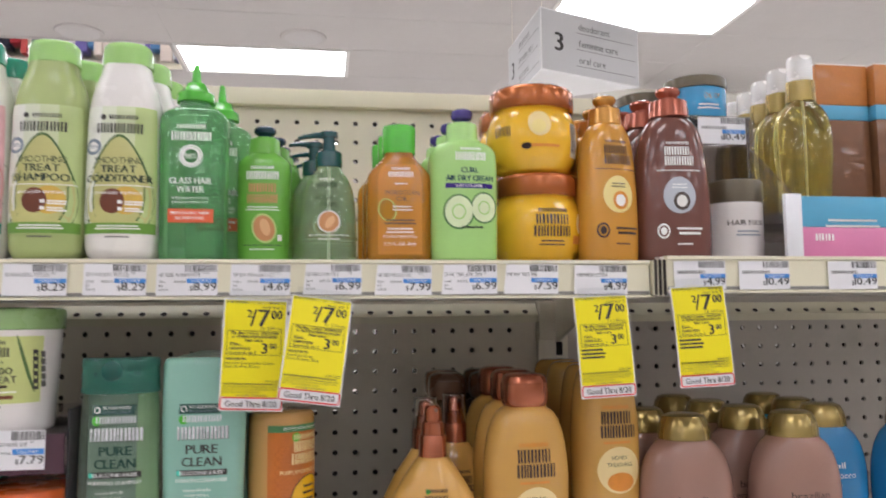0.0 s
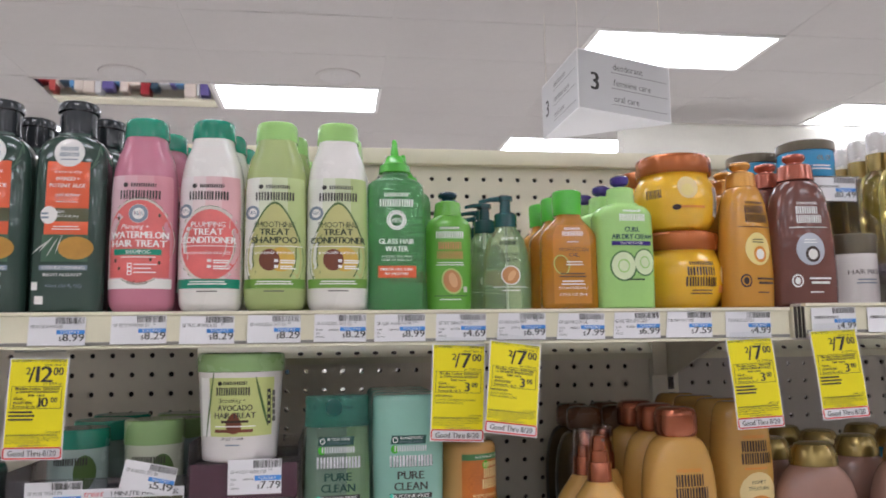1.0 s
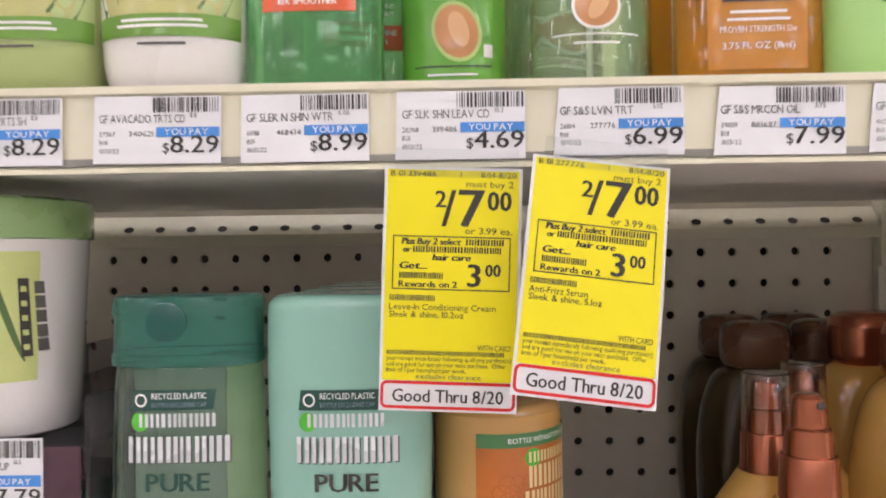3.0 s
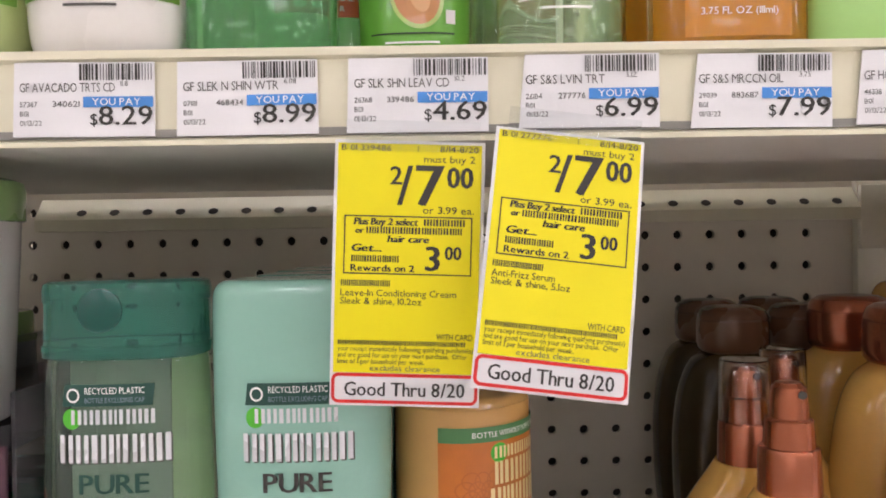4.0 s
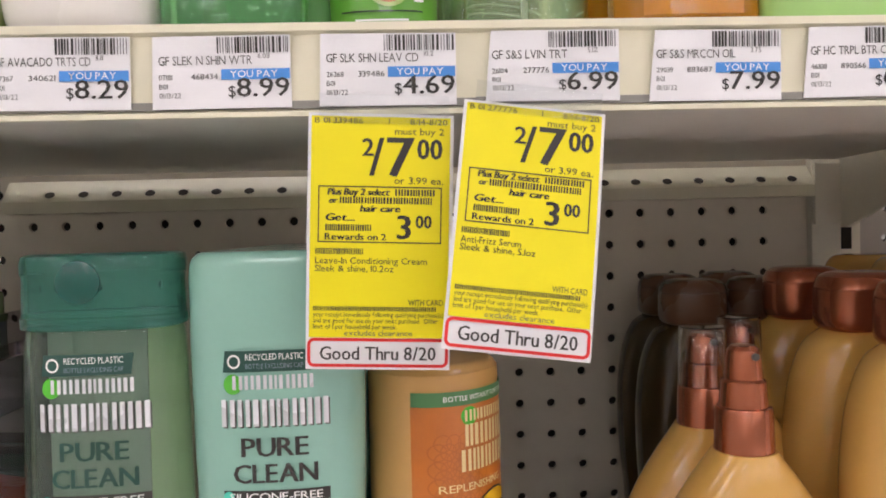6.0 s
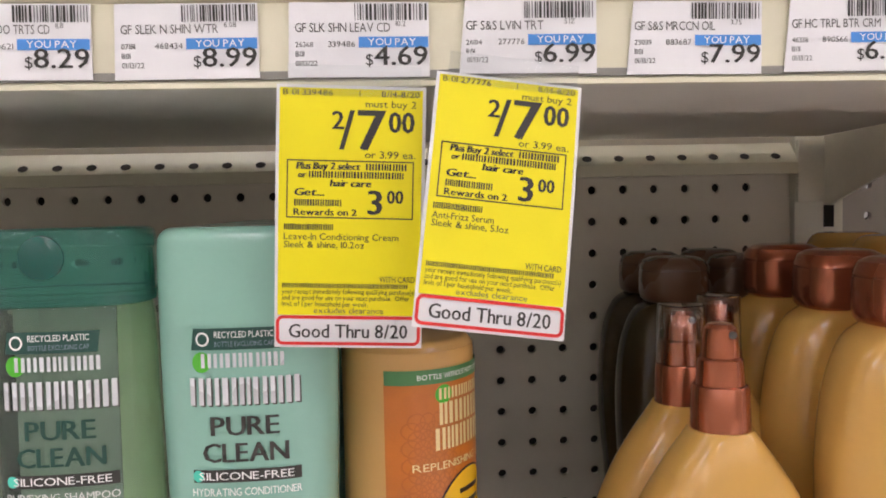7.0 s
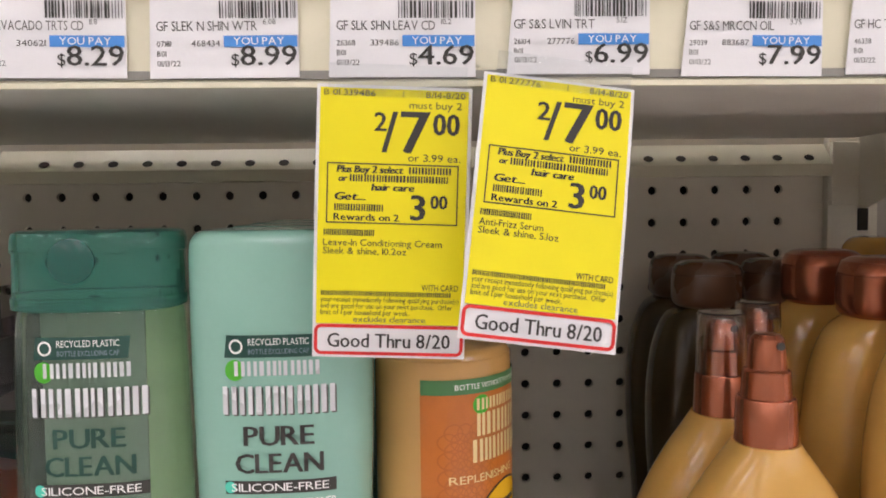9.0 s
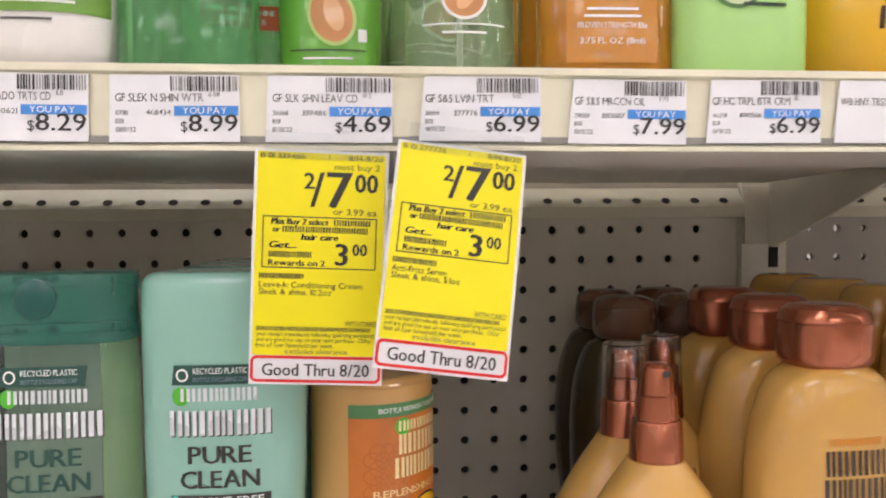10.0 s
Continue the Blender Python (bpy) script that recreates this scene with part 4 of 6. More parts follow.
BODY_C, CAP_C, KNOB_C = ([(z * 0.943, a, b) for z, a, b in q] for q in (BODY_C, CAP_C, KNOB_C))


def decor_curl(p):
    p.shift = -0.003
    p.blocks(WHITEINK, 0.004, 0.1085, 0.020, 0.0026, 7, 2)
    p.blocks(WHITEINK, 0.004, 0.0985, 0.030, 0.0080, 7, 2)
    p.text(NAVY, "CURL", 0.003, 0.0865, 0.0052, 0.017, 3, bold=0.0002)
    p.text(NAVY, "AIR DRY CREAM", 0.003, 0.0785, 0.0052, 0.046, 3, bold=0.0002)
    p.rect(PURPLE, -0.0205, 0.0715, 0.0255, 0.0762, 2)
    p.text(WHITEINK, "SULFATE-FREE", 0.002, 0.0726, 0.0026, 0.026, 3)
    for cx, r in ((-0.008, 0.0150), (0.0165, 0.0135)):
        p.disc(CUKERIM, cx, 0.049 + (0.004 if cx > 0 else 0), r, r * 1.12, 2)
        p.disc(CUKE, cx, 0.049 + (0.004 if cx > 0 else 0), r * 0.88, r, 2.6)
        p.disc(PALEG, cx, 0.049 + (0.004 if cx > 0 else 0), r * 0.45, r * 0.5, 3.0, inner=0.8)
    p.lines(DARKGREEN, 0.005, 0.0335, 0.026, 0.0016, 1, 0.002, 3.6)


bottle("cream_bottle", "pale green curl cream bottle with a purple push top", "bottle", "curl cream bottles", pose(-0.0140, 0.833, DECK_Z, 0, 0, 2), [(z, a * 1.17, b * 1.1) for z, a, b in BODY_C], 3.2, PALEG, [("cap", CAP_C, 2, PALEG), ("push_top", KNOB_C, 2, PURPLE)], decor_curl, behind=row(-0.0155, 0.833, DECK_Z, 2, 0.056, dx=-0.002))

LEMON = pl("lemon_print", "#e8d488", 0.45)
# yellow jars, one on the other
YELLOWP = pl("honey_yellow_plastic", "#e9b62c", 0.25, coat=0.4)
CREAMP = pl("cream_print", "#e6cf92", 0.45)
HONEYP = pl("honey_orange_print", "#d98a2c", 0.45, var=0.15, scale=70)
BROWNINK = pl("brown_ink", "#3a281c", 0.5)
BODY_J = [(0, 0.030, 0.030), (0.0015, 0.0345, 0.0345), (0.006, 0.0385, 0.0385), (0.018, 0.044, 0.044), (0.034, 0.0462, 0.0462), (0.048, 0.0452, 0.0452), (0.058, 0.0418, 0.0418), (0.064, 0.0385, 0.0385), (0.067, 0.0380, 0.0380)]
JARLID = pl("orange_copper_lid", "#ab5f2c", 0.3, metal=0.55)
LID_J = [(0.0665, 0.0390, 0.0390), (0.067, 0.0412, 0.0412), (0.069, 0.0418, 0.0418), (0.084, 0.0418, 0.0418), (0.0862, 0.0412, 0.0412), (0.0885, 0.039, 0.039), (0.089, 0.036, 0.036)]


def decor_jar_front(p):
    p.blocks(BROWNINK, -0.002, 0.0485, 0.030, 0.0038, 7, 2)
    p.blocks(BROWNINK, -0.003, 0.0365, 0.034, 0.0098, 5, 2)
    p.blocks(BROWNINK, -0.003, 0.0245, 0.038, 0.0105, 6, 2)
    p.lines(BROWNINK, -0.003, 0.0195, 0.030, 0.0012, 2, 0.0035, 2)
    p.disc(CREAMP, 0.033, 0.038, 0.009, 0.012, 2)
    p.disc(HONEYP, 0.033, 0.036, 0.006, 0.008, 2.6)
    p.rect(HONEYP, 0.020, 0.018, 0.036, 0.026, 2)


def decor_jar_turned(p):
    p.disc(CREAMP, -0.004, 0.047, 0.0115, 0.0130, 2)
    p.disc(LEMON, -0.005, 0.044, 0.007, 0.007, 2.6)
    p.disc(BROWNINK, -0.017, 0.0245, 0.0045, 0.0032, 2)
    p.rect(HONEYP, -0.014, 0.0235, 0.016, 0.0262, 2)
    p.rect(WHITEL, 0.030, 0.016, 0.0385, 0.050, 2)
    p.barcode(INK, 0.031, 0.020, 0.0375, 0.049, 3)
    p.blocks(BROWNINK, -0.037, 0.036, 0.012, 0.010, 4, 2)


for z, dec, rz, dx in ((DECK_Z, decor_jar_front, 8, 0.0), (DECK_Z + 0.0895, decor_jar_turned, 0, -0.004)):
    bottle("hair_mask_jar", "round yellow hair mask jar with a copper lid" + (" atop another" if dx else ""), "jar", "yellow jars", pose(0.070 + dx, 0.868, z, 0, 0, rz), [(z2, a * 1.03, b * 1.03) for z2, a, b in BODY_J], 2, YELLOWP, [("lid", [(z2, a * 1.04, b * 1.04) for z2, a, b in LID_J], 2, JARLID)], dec, seg=40)
for z in (DECK_Z, DECK_Z + 0.0895):
    bottle("hair_mask_jar", "round yellow hair mask jar with a copper lid", "jar", "yellow jars", pose(0.070, 0.958, z), BODY_J, 2, YELLOWP, [("lid", LID_J, 2, JARLID)])

# tall oil-replenisher bottles: honey and cocoa
BODY_L = [(0, 0.0265, 0.0175), (0.0015, 0.0292, 0.0198), (0.006, 0.0305, 0.0212), (0.04, 0.0312, 0.0218), (0.085, 0.0300, 0.0214), (0.115, 0.0272, 0.0205), (0.132, 0.0238, 0.0192), (0.142, 0.0195, 0.0175), (0.1465, 0.0158, 0.0158)]
CAP_L = [(0.146, 0.0168, 0.0168), (0.1465, 0.0175, 0.0175), (0.1635, 0.0158, 0.0158), (0.165, 0.0135, 0.0135)]
KNOB_L = [(0.1645, 0.0085, 0.0085), (0.168, 0.0078, 0.0078), (0.1705, 0.0108, 0.0108), (0.174, 0.0122, 0.0122), (0.177, 0.0110, 0.0110), (0.1785, 0.0075, 0.0075)]


def decor_tall(ink, disc1, disc2):
    def go(p):
        p.blocks(ink, 0, 0.1175, 0.024, 0.0028, 7, 2)
        p.blocks(ink, -0.001, 0.1065, 0.026, 0.0088, 5, 2)
        p.blocks(ink, 0.001, 0.0960, 0.030, 0.0092, 6, 2)
        p.rect(ink, -0.022, 0.0905, 0.022, 0.0913, 2)
        p.disc(disc1, 0, 0.066, 0.0165, 0.0185, 2, taper=0.05)
        p.disc(disc2, 0.002, 0.060, 0.0085, 0.0092, 2.6)
        p.disc(WHITEL, 0.002, 0.060, 0.0055, 0.006, 3)
        p.lines(ink, 0, 0.076, 0.018, 0.0011, 2, 0.003, 3)
        p.disc(ink, -0.017, 0.030, 0.0062, 0.0075, 2, inner=0.75)
        p.disc(ink, -0.017, 0.030, 0.003, 0.004, 2)
        p.rect(ink, -0.004, 0.0315, 0.0225, 0.0335, 2)
        p.rect(ink, -0.002, 0.0265, 0.0205, 0.0290, 2)
        p.lines(ink, 0.004, 0.0165, 0.020, 0.0013, 1, 0.002, 2)
    return go


HONEYB = pl("honey_gold_plastic", "#c88f36", 0.25, coat=0.4)
COCOA = pl("cocoa_brown_plastic", "#6d433a", 0.24, coat=0.4)
GOLDY = pl("honey_cap_plastic", "#c48f44", 0.28, metal=0.5)
ROSEC = pl("rose_copper_plastic", "#a85e4a", 0.28, metal=0.5)
SILVERP = pl("silver_print", "#b9bcc4", 0.4)
bottle("lotion_bottle", "honey-gold lotion bottle with a golden push cap", "bottle", "honey lotion bottles", pose(0.1345, 0.838, DECK_Z, 0, 0, 12), [(z * 0.947, a, b) for z, a, b in BODY_L], 2.5, HONEYB, [("cap", [(z * 0.947, a, b) for z, a, b in CAP_L], 2, GOLDY), ("push_top", [(z * 0.947, a, b) for z, a, b in KNOB_L], 2, GOLDY)], decor_tall(BROWNINK, LEMON, HONEYP), behind=row(0.136, 0.842, DECK_Z, 4, 0.046, dx=0.003))
cocoa_sec = [(z, a * 1.26, b * 1.1) for z, a, b in BODY_L]
bottle("lotion_bottle", "cocoa-brown lotion bottle with a rose copper push cap", "bottle", "cocoa lotion bottles", pose(0.204, 0.840, DECK_Z, 0, 0, -4), cocoa_sec, 2.5, COCOA, [("cap", [(z + 0.002, a * 1.2, b * 1.15) for z, a, b in CAP_L], 2, ROSEC), ("push_top", [(z + 0.002, a * 1.08, b * 1.08) for z, a, b in KNOB_L], 2, ROSEC)], decor_tall(WHITEINK, SILVERP, BROWNINK), behind=row(0.199, 0.842, DECK_Z, 4, 0.048, dx=-0.004))

# next bay: mask jar, clear trays, blue jars, spray oils, cartons
PEARL = pl("pearl_plastic", "#e2dcd8", 0.3, coat=0.3)
BRONZE = pl("bronze_lid_plastic", "#5f5644", 0.42, metal=0.4)
BLUEJ = pl("sky_blue_plastic", "#3d95c4", 0.28)


def decor_mask(p):
    p.text(BROWNINK, "HAIR MASK", 0, 0.036, 0.0055, 0.040, 2)
    p.lines(BADGE, 0, 0.029, 0.030, 0.0014, 2, 0.004, 2)


def jar(label, group, x, y, z, r, h, skin, lidm, dec=None, lid=0.28, name="hair_mask_jar"):
    hb = h * (1 - lid)
    sec = [(0, r * 0.86, r * 0.86), (0.0015, r * 0.93, r * 0.93), (0.006, r * 0.96, r * 0.96), (hb * 0.5, r * 0.97, r * 0.97), (hb - 0.002, r * 0.97, r * 0.97), (hb, r * 0.9, r * 0.9)]
    return bottle(name, label, "jar", group, pose(x, y, z), sec, 2, skin, [("lid", [(hb - 0.0005, r * 0.93, r * 0.93), (hb, r, r), (h - 0.003, r, r), (h - 0.001, r * 0.985, r * 0.985), (h, r * 0.94, r * 0.94)], 2, lidm)], dec, seg=36)


jar("pearl white hair mask jar with a bronze lid", "pearl jars", 0.290, 0.872, DECK_Z + 0.004, 0.030, 0.085, PEARL, BRONZE, decor_mask)
jar("pearl white hair mask jar with a bronze lid", "pearl jars", 0.294, 0.940, DECK_Z + 0.004, 0.030, 0.085, PEARL, BRONZE, decor_mask)


def decor_blue(p):
    p.text(GOLDCAP, "OIL OF", 0.004, 0.022, 0.006, 0.020, 2)
    p.lines(WHITEINK, 0.0, 0.014, 0.03, 0.0016, 2, 0.004, 2)


for x, y in ((0.251, 1.012), (0.283, 0.938), (0.298, 1.060)):
    jar("sky blue jar with a bronze lid on a clear riser", "blue jars", x, y, 1.574, 0.036, 0.050, BLUEJ, BRONZE, decor_blue, 0.26)
riser = root("display_riser", "clear plastic riser tray holding blue jars", "riser")
part("tray_deck", box(0.200, 0.895, 1.5695, 0.328, 1.13, 1.5735, 0.001, CLEAR, "tray_deck"), riser)
part("tray_front", box(0.200, 0.8915, 1.539, 0.328, 0.8945, 1.569, 0.001, TRAY, "tray_front"), riser)
for x in (0.2005, 0.3245):
    part("tray_leg", box(x, 0.90, DECK_Z + 0.004, x + 0.003, 1.13, 1.569, 0.001, TRAY, "tray_leg"), riser)
part("dark_divider", box(0.206, 0.975, DECK_Z + 0.004, 0.322, 1.12, 1.50, 0.002, mat("smoke_plastic", "#5a524c", 0.3), "dark_divider"), riser)

OILC = pl("clear_oil_plastic", "#ece08a", 0.04, trans=0.94, coat=0.3, ior=1.3)
FROST = pl("frosted_cap", "#eeece8", 0.35, trans=0.3)
BODY_Y = [(0, 0.020, 0.015), (0.0015, 0.026, 0.018), (0.008, 0.029, 0.020), (0.03, 0.0295, 0.020), (0.075, 0.0335, 0.021), (0.105, 0.0318, 0.020), (0.120, 0.0255, 0.018), (0.129, 0.017, 0.015), (0.132, 0.0145, 0.0145)]
spr = bottle("spray_bottle", "clear yellow oil spray with bronze collar and white cap", "bottle", "oil sprays", pose(0.393, 0.900, 1.461), BODY_Y, 2.4, OILC, [("collar", [(0.131, 0.0155, 0.0155), (0.1315, 0.0165, 0.0165), (0.155, 0.0158, 0.0158), (0.1555, 0.014, 0.014)], 2, GOLDCAP), ("cap", [(0.155, 0.0138, 0.0138), (0.1555, 0.0142, 0.0142), (0.181, 0.0138, 0.0138), (0.1845, 0.012, 0.012), (0.186, 0.008, 0.008)], 2, FROST), ("dip_tube", [(0.01, 0.0012, 0.0012), (0.131, 0.0012, 0.0012)], 2, WHITEL)])
for i in range(4):
    copy_thing(spr, pose(0.398 + 0.007 * i, 0.950 + 0.048 * i, 1.461, 0, 0, 3 * i))
tray = root("display_tray", "clear plastic tray with a tall divider at its side", "tray")
part("tray_deck", box(0.333, 0.835, 1.456, 0.62, 1.13, 1.4602, 0.001, TRAY, "tray_deck"), tray)
part("side_panel", mesh_of("side_panel", [(0.3285, 0.818, DECK_Z + 0.0035), (0.3285, 1.13, DECK_Z + 0.0035), (0.3285, 1.13, 1.60), (0.3285, 0.93, 1.56), (0.3285, 0.83, 1.478), (0.3285, 0.818, 1.474), (0.3315, 0.818, DECK_Z + 0.0035), (0.3315, 1.13, DECK_Z + 0.0035), (0.3315, 1.13, 1.60), (0.3315, 0.93, 1.56), (0.3315, 0.83, 1.478), (0.3315, 0.818, 1.474)], [(5, 4, 3, 2, 1, 0), (6, 7, 8, 9, 10, 11)] + [(i, (i + 1) % 6, 6 + (i + 1) % 6, 6 + i) for i in range(6)], TRAY), tray)
part("front_edge", box(0.312, 0.811, DECK_Z + 0.0045, 0.330, 0.8165, 1.4725, 0.001, pl("white_edge_plastic", "#e6e6ea", 0.3), "front_edge"), tray)
part("side_panel", box(0.62, 0.818, DECK_Z + 0.0035, 0.623, 1.13, 1.56, 0.001, TRAY, "side_panel"), tray)
PINKC = pl("pink_carton", "#dd86b0", 0.4)
CYANC = pl("blue_carton", "#5aa6c8", 0.4)
BROWNC = pl("brown_carton", "#7a5236", 0.45, var=0.15)
ORANGEC = pl("orange_carton", "#b9763a", 0.4, var=0.18)
for i, x in enumerate((0.3325, 0.4345)):
    c = root("carton", "flat pink carton with a sky blue top band", "carton", group="pink cartons")
    part("box", box(x, 0.822, DECK_Z + 0.003, x + 0.100, 0.834, DECK_Z + 0.036, 0.001, PINKC, "box"), c)
    part("top_band", box(x, 0.822, DECK_Z + 0.0363, x + 0.100, 0.834, DECK_Z + 0.068, 0.001, CYANC, "top_band"), c)
    p = Print()
    p.blocks(WHITEINK, x + 0.028, DECK_Z + 0.022, 0.022, 0.007, 3, 2)
    p.lines(WHITEL, x + 0.06, DECK_Z + 0.042, 0.07, 0.002, 2, 0.006, 2)
    for (name, mname), (vv, ff) in p.sets.items():
        part(name, mesh_of(name, [(a, 0.8217 + b, cz) for a, b, cz in vv], ff, bpy.data.materials[mname]), c)
for i, (x, y) in enumerate(((0.465, 0.975), (0.538, 0.965), (0.465, 1.055), (0.538, 1.05))):
    c = root("carton", "brown and orange carton with a blue stripe", "carton", group="brown cartons")
    z0 = 1.461
    part("box", box(x, y, z0, x + 0.070, y + 0.07, z0 + 0.1340, 0.001, BROWNC, "box"), c)
    part("stripe", box(x, y, z0 + 0.1343, x + 0.070, y + 0.07, z0 + 0.1530, 0.001, CYANC, "stripe"), c)
    part("top_panel", box(x, y, z0 + 0.1533, x + 0.070, y + 0.07, z0 + 0.205, 0.001, ORANGEC, "top_panel"), c)
    part("top_flap", box(x + 0.001, y + 0.001, z0 + 0.2053, x + 0.069, y + 0.069, z0 + 0.2065, 0, WHITEL, "top_flap"), c)

# ---- lower shelf ----
# clear shampoo and mint conditioner
PURE = pl("clear_teal_shampoo", "#d2ead8", 0.03, trans=0.93, coat=0.5, ior=1.16)
PURECAP = pl("teal_flip_cap", "#6cb8a6", 0.05, trans=0.80, coat=0.4, ior=1.15)
MINT = pl("mint_plastic", "#8ebbaa", 0.26, coat=0.4)
PINE = pl("pine_green_print", "#1f4a40", 0.45)
SILVERINK = pl("silver_ink", "#d9dadd", 0.35, metal=0.2)
STONE = pl("grey_stone_print", "#7d949c", 0.45, var=0.15, scale=60)
AQUA = pl("aqua_print", "#4fd2b8", 0.45)


def decor_pure(kind, ink, z):
    def go(p):
        p.rect(PINE, -0.0205, z + 0.0, 0.0155, z + 0.0088, 2, "badge", skew=0.12)
        p.disc(WHITEINK, -0.0158, z + 0.0044, 0.0027, 0.0029, 3, inner=0.72)
        p.text(WHITEINK, "RECYCLED PLASTIC", -0.0110, z + 0.0049, 0.0026, 0.0235, 3, align="l")
        p.text(BADGE, "BOTTLE EXCLUDING CAP", -0.0110, z + 0.0014, 0.0020, 0.0235, 3, align="l")
        p.disc(BRIGHT, -0.0165, z - 0.0050, 0.0038, 0.0042, 2)
        p.blocks(SILVERINK, 0.0, z - 0.0072, 0.034, 0.0058, 7, 3)
        p.blocks(SILVERINK, 0.0005, z - 0.0225, 0.045, 0.0112, 7, 3)
        p.blocks(GREYINK, 0.0011, z - 0.0231, 0.045, 0.0112, 7, 2.3)
        p.text(ink, "PURE", 0.0, z - 0.0350, 0.0078, 0.027, 3, bold=0.0003)
        p.text(ink, "CLEAN", 0.0, z - 0.0460, 0.0078, 0.034, 3, bold=0.0003)
        p.rect(INK, -0.0215, z - 0.0545, 0.022, z - 0.0492, 2)
        p.disc(AQUA, -0.0195, z - 0.0518, 0.0022, 0.0024, 2.6)
        p.text(WHITEINK, "SILICONE-FREE", 0.0, z - 0.0534, 0.0032, 0.038, 3)
        p.text(WHITEINK, kind, 0.0, z - 0.0600, 0.0032, 0.044, 3)
        p.text(WHITEINK, "Vitamins B3 & B6", -0.004, z - 0.0680, 0.0026, 0.024, 3)
        p.text(WHITEINK, "+ Aloe extract", -0.004, z - 0.0722, 0.0026, 0.020, 3)
        p.disc(PINE, 0.001, z - 0.086, 0.019, 0.010, 2)
        p.disc(STONE, 0.001, z - 0.0853, 0.0182, 0.0092, 2.6)
        p.disc(PINE, 0.003, z - 0.104, 0.021, 0.011, 2)
        p.disc(STONE, 0.003, z - 0.1033, 0.0202, 0.0102, 2.6)
    return go


BODY_PS = [(0, 0.028, 0.017), (0.0015, 0.0315, 0.020), (0.006, 0.0335, 0.0218), (0.06, 0.0345, 0.0225), (0.12, 0.0338, 0.022), (0.160, 0.0328, 0.0215), (0.172, 0.0318, 0.021), (0.1740, 0.0308, 0.0205)]
CAP_PS = [(0.1735, 0.0326, 0.0216), (0.1740, 0.0336, 0.0224), (0.1785, 0.0339, 0.0226), (0.1792, 0.0332, 0.0220), (0.1960, 0.0328, 0.0216), (0.1965, 0.0334, 0.0222), (0.2015, 0.0334, 0.0222), (0.2042, 0.0327, 0.0214), (0.2052, 0.0306, 0.0192)]
ps = bottle("shampoo_bottle", "clear grey-green shampoo bottle with a teal flip cap", "bottle", "clear shampoo bottles", pose(-0.3285, 0.846, LOW_Z, 0, 0, 3), BODY_PS, 3.0, PURE, [("cap", CAP_PS, 3.0, PURECAP)], decor_pure("PURIFYING SHAMPOO", PINE, 0.1553))
# Back label at right; grey film at left is added to lighten the bottle.
for span, tint, film_name, words in (((-0.86, -0.6, -0.35, -0.1, 0.12, 0.33), "#8d9c8e", "grey_green_back_film", "grey-green back film seen through the clear bottle"), ((0.34, 0.48, 0.60, 0.72, 0.82, 0.91), "#a9bf90", "sage_back_label", "pale green back label seen through the clear bottle")):
    rear = [(u * 0.0318, 0.0212 * (1 - abs(u) ** 3.0) ** (1 / 3.0) - 0.0016, z + LIFT) for z in (0.010, 0.170) for u in span]
    part("back_label", mesh_of("back_label", rear, [(i, i + 1, i + 7, i + 6) for i in range(5)], pl(film_name, tint, 0.5, var=0.2, scale=30)), ps, words)
thumb = loft([(0.0, 0.0088, 0.0088), (0.0012, 0.0088, 0.0088), (0.0016, 0.0080, 0.0080)], 2, 28, pl("dark_teal_plastic", "#0f4f45", 0.25), "thumb_dent")
part("thumb_dent", thumb, ps, "round dark thumb dent", pose(-0.0045, -0.0212, 0.1935 + LIFT, 90, 0, 0))
BODY_PC = [(0, 0.030, 0.020), (0.0015, 0.033, 0.023), (0.005, 0.0345, 0.024), (0.06, 0.0365, 0.0248), (0.13, 0.0385, 0.0255), (0.18, 0.0390, 0.0258), (0.1965, 0.0387, 0.0256), (0.2015, 0.0374, 0.0246), (0.2040, 0.0344, 0.0225), (0.2046, 0.031, 0.019)]
BODY_PC = [(z, a * 0.965, b) for z, a, b in BODY_PC]
bottle("conditioner_bottle", "opaque mint green conditioner bottle standing on its cap", "bottle", "mint conditioner bottles", pose(-0.2545, 0.848, LOW_Z, 0, 0, 2), BODY_PC, 2.8, MINT, [], decor_pure("HYDRATING CONDITIONER", INK, 0.1550), behind=row(-0.2535, 0.848, LOW_Z, 3, 0.054))

# tan bottle turned away
TAN = pl("tan_plastic", "#c89a5c", 0.3)
ORANGEW = pl("orange_wrap_label", "#bd6a22", 0.4, var=0.12, scale=80)
HEXL = pl("orange_hex_print", "#b0601e", 0.45)
GREENW = pl("green_strip_print", "#4a7d4a", 0.45)
BODY_TW = [(0, 0.029, 0.027), (0.0015, 0.031, 0.029), (0.006, 0.0318, 0.030), (0.10, 0.0318, 0.030), (0.142, 0.0318, 0.030), (0.1475, 0.031, 0.0292), (0.1505, 0.0285, 0.027), (0.1512, 0.025, 0.0235)]


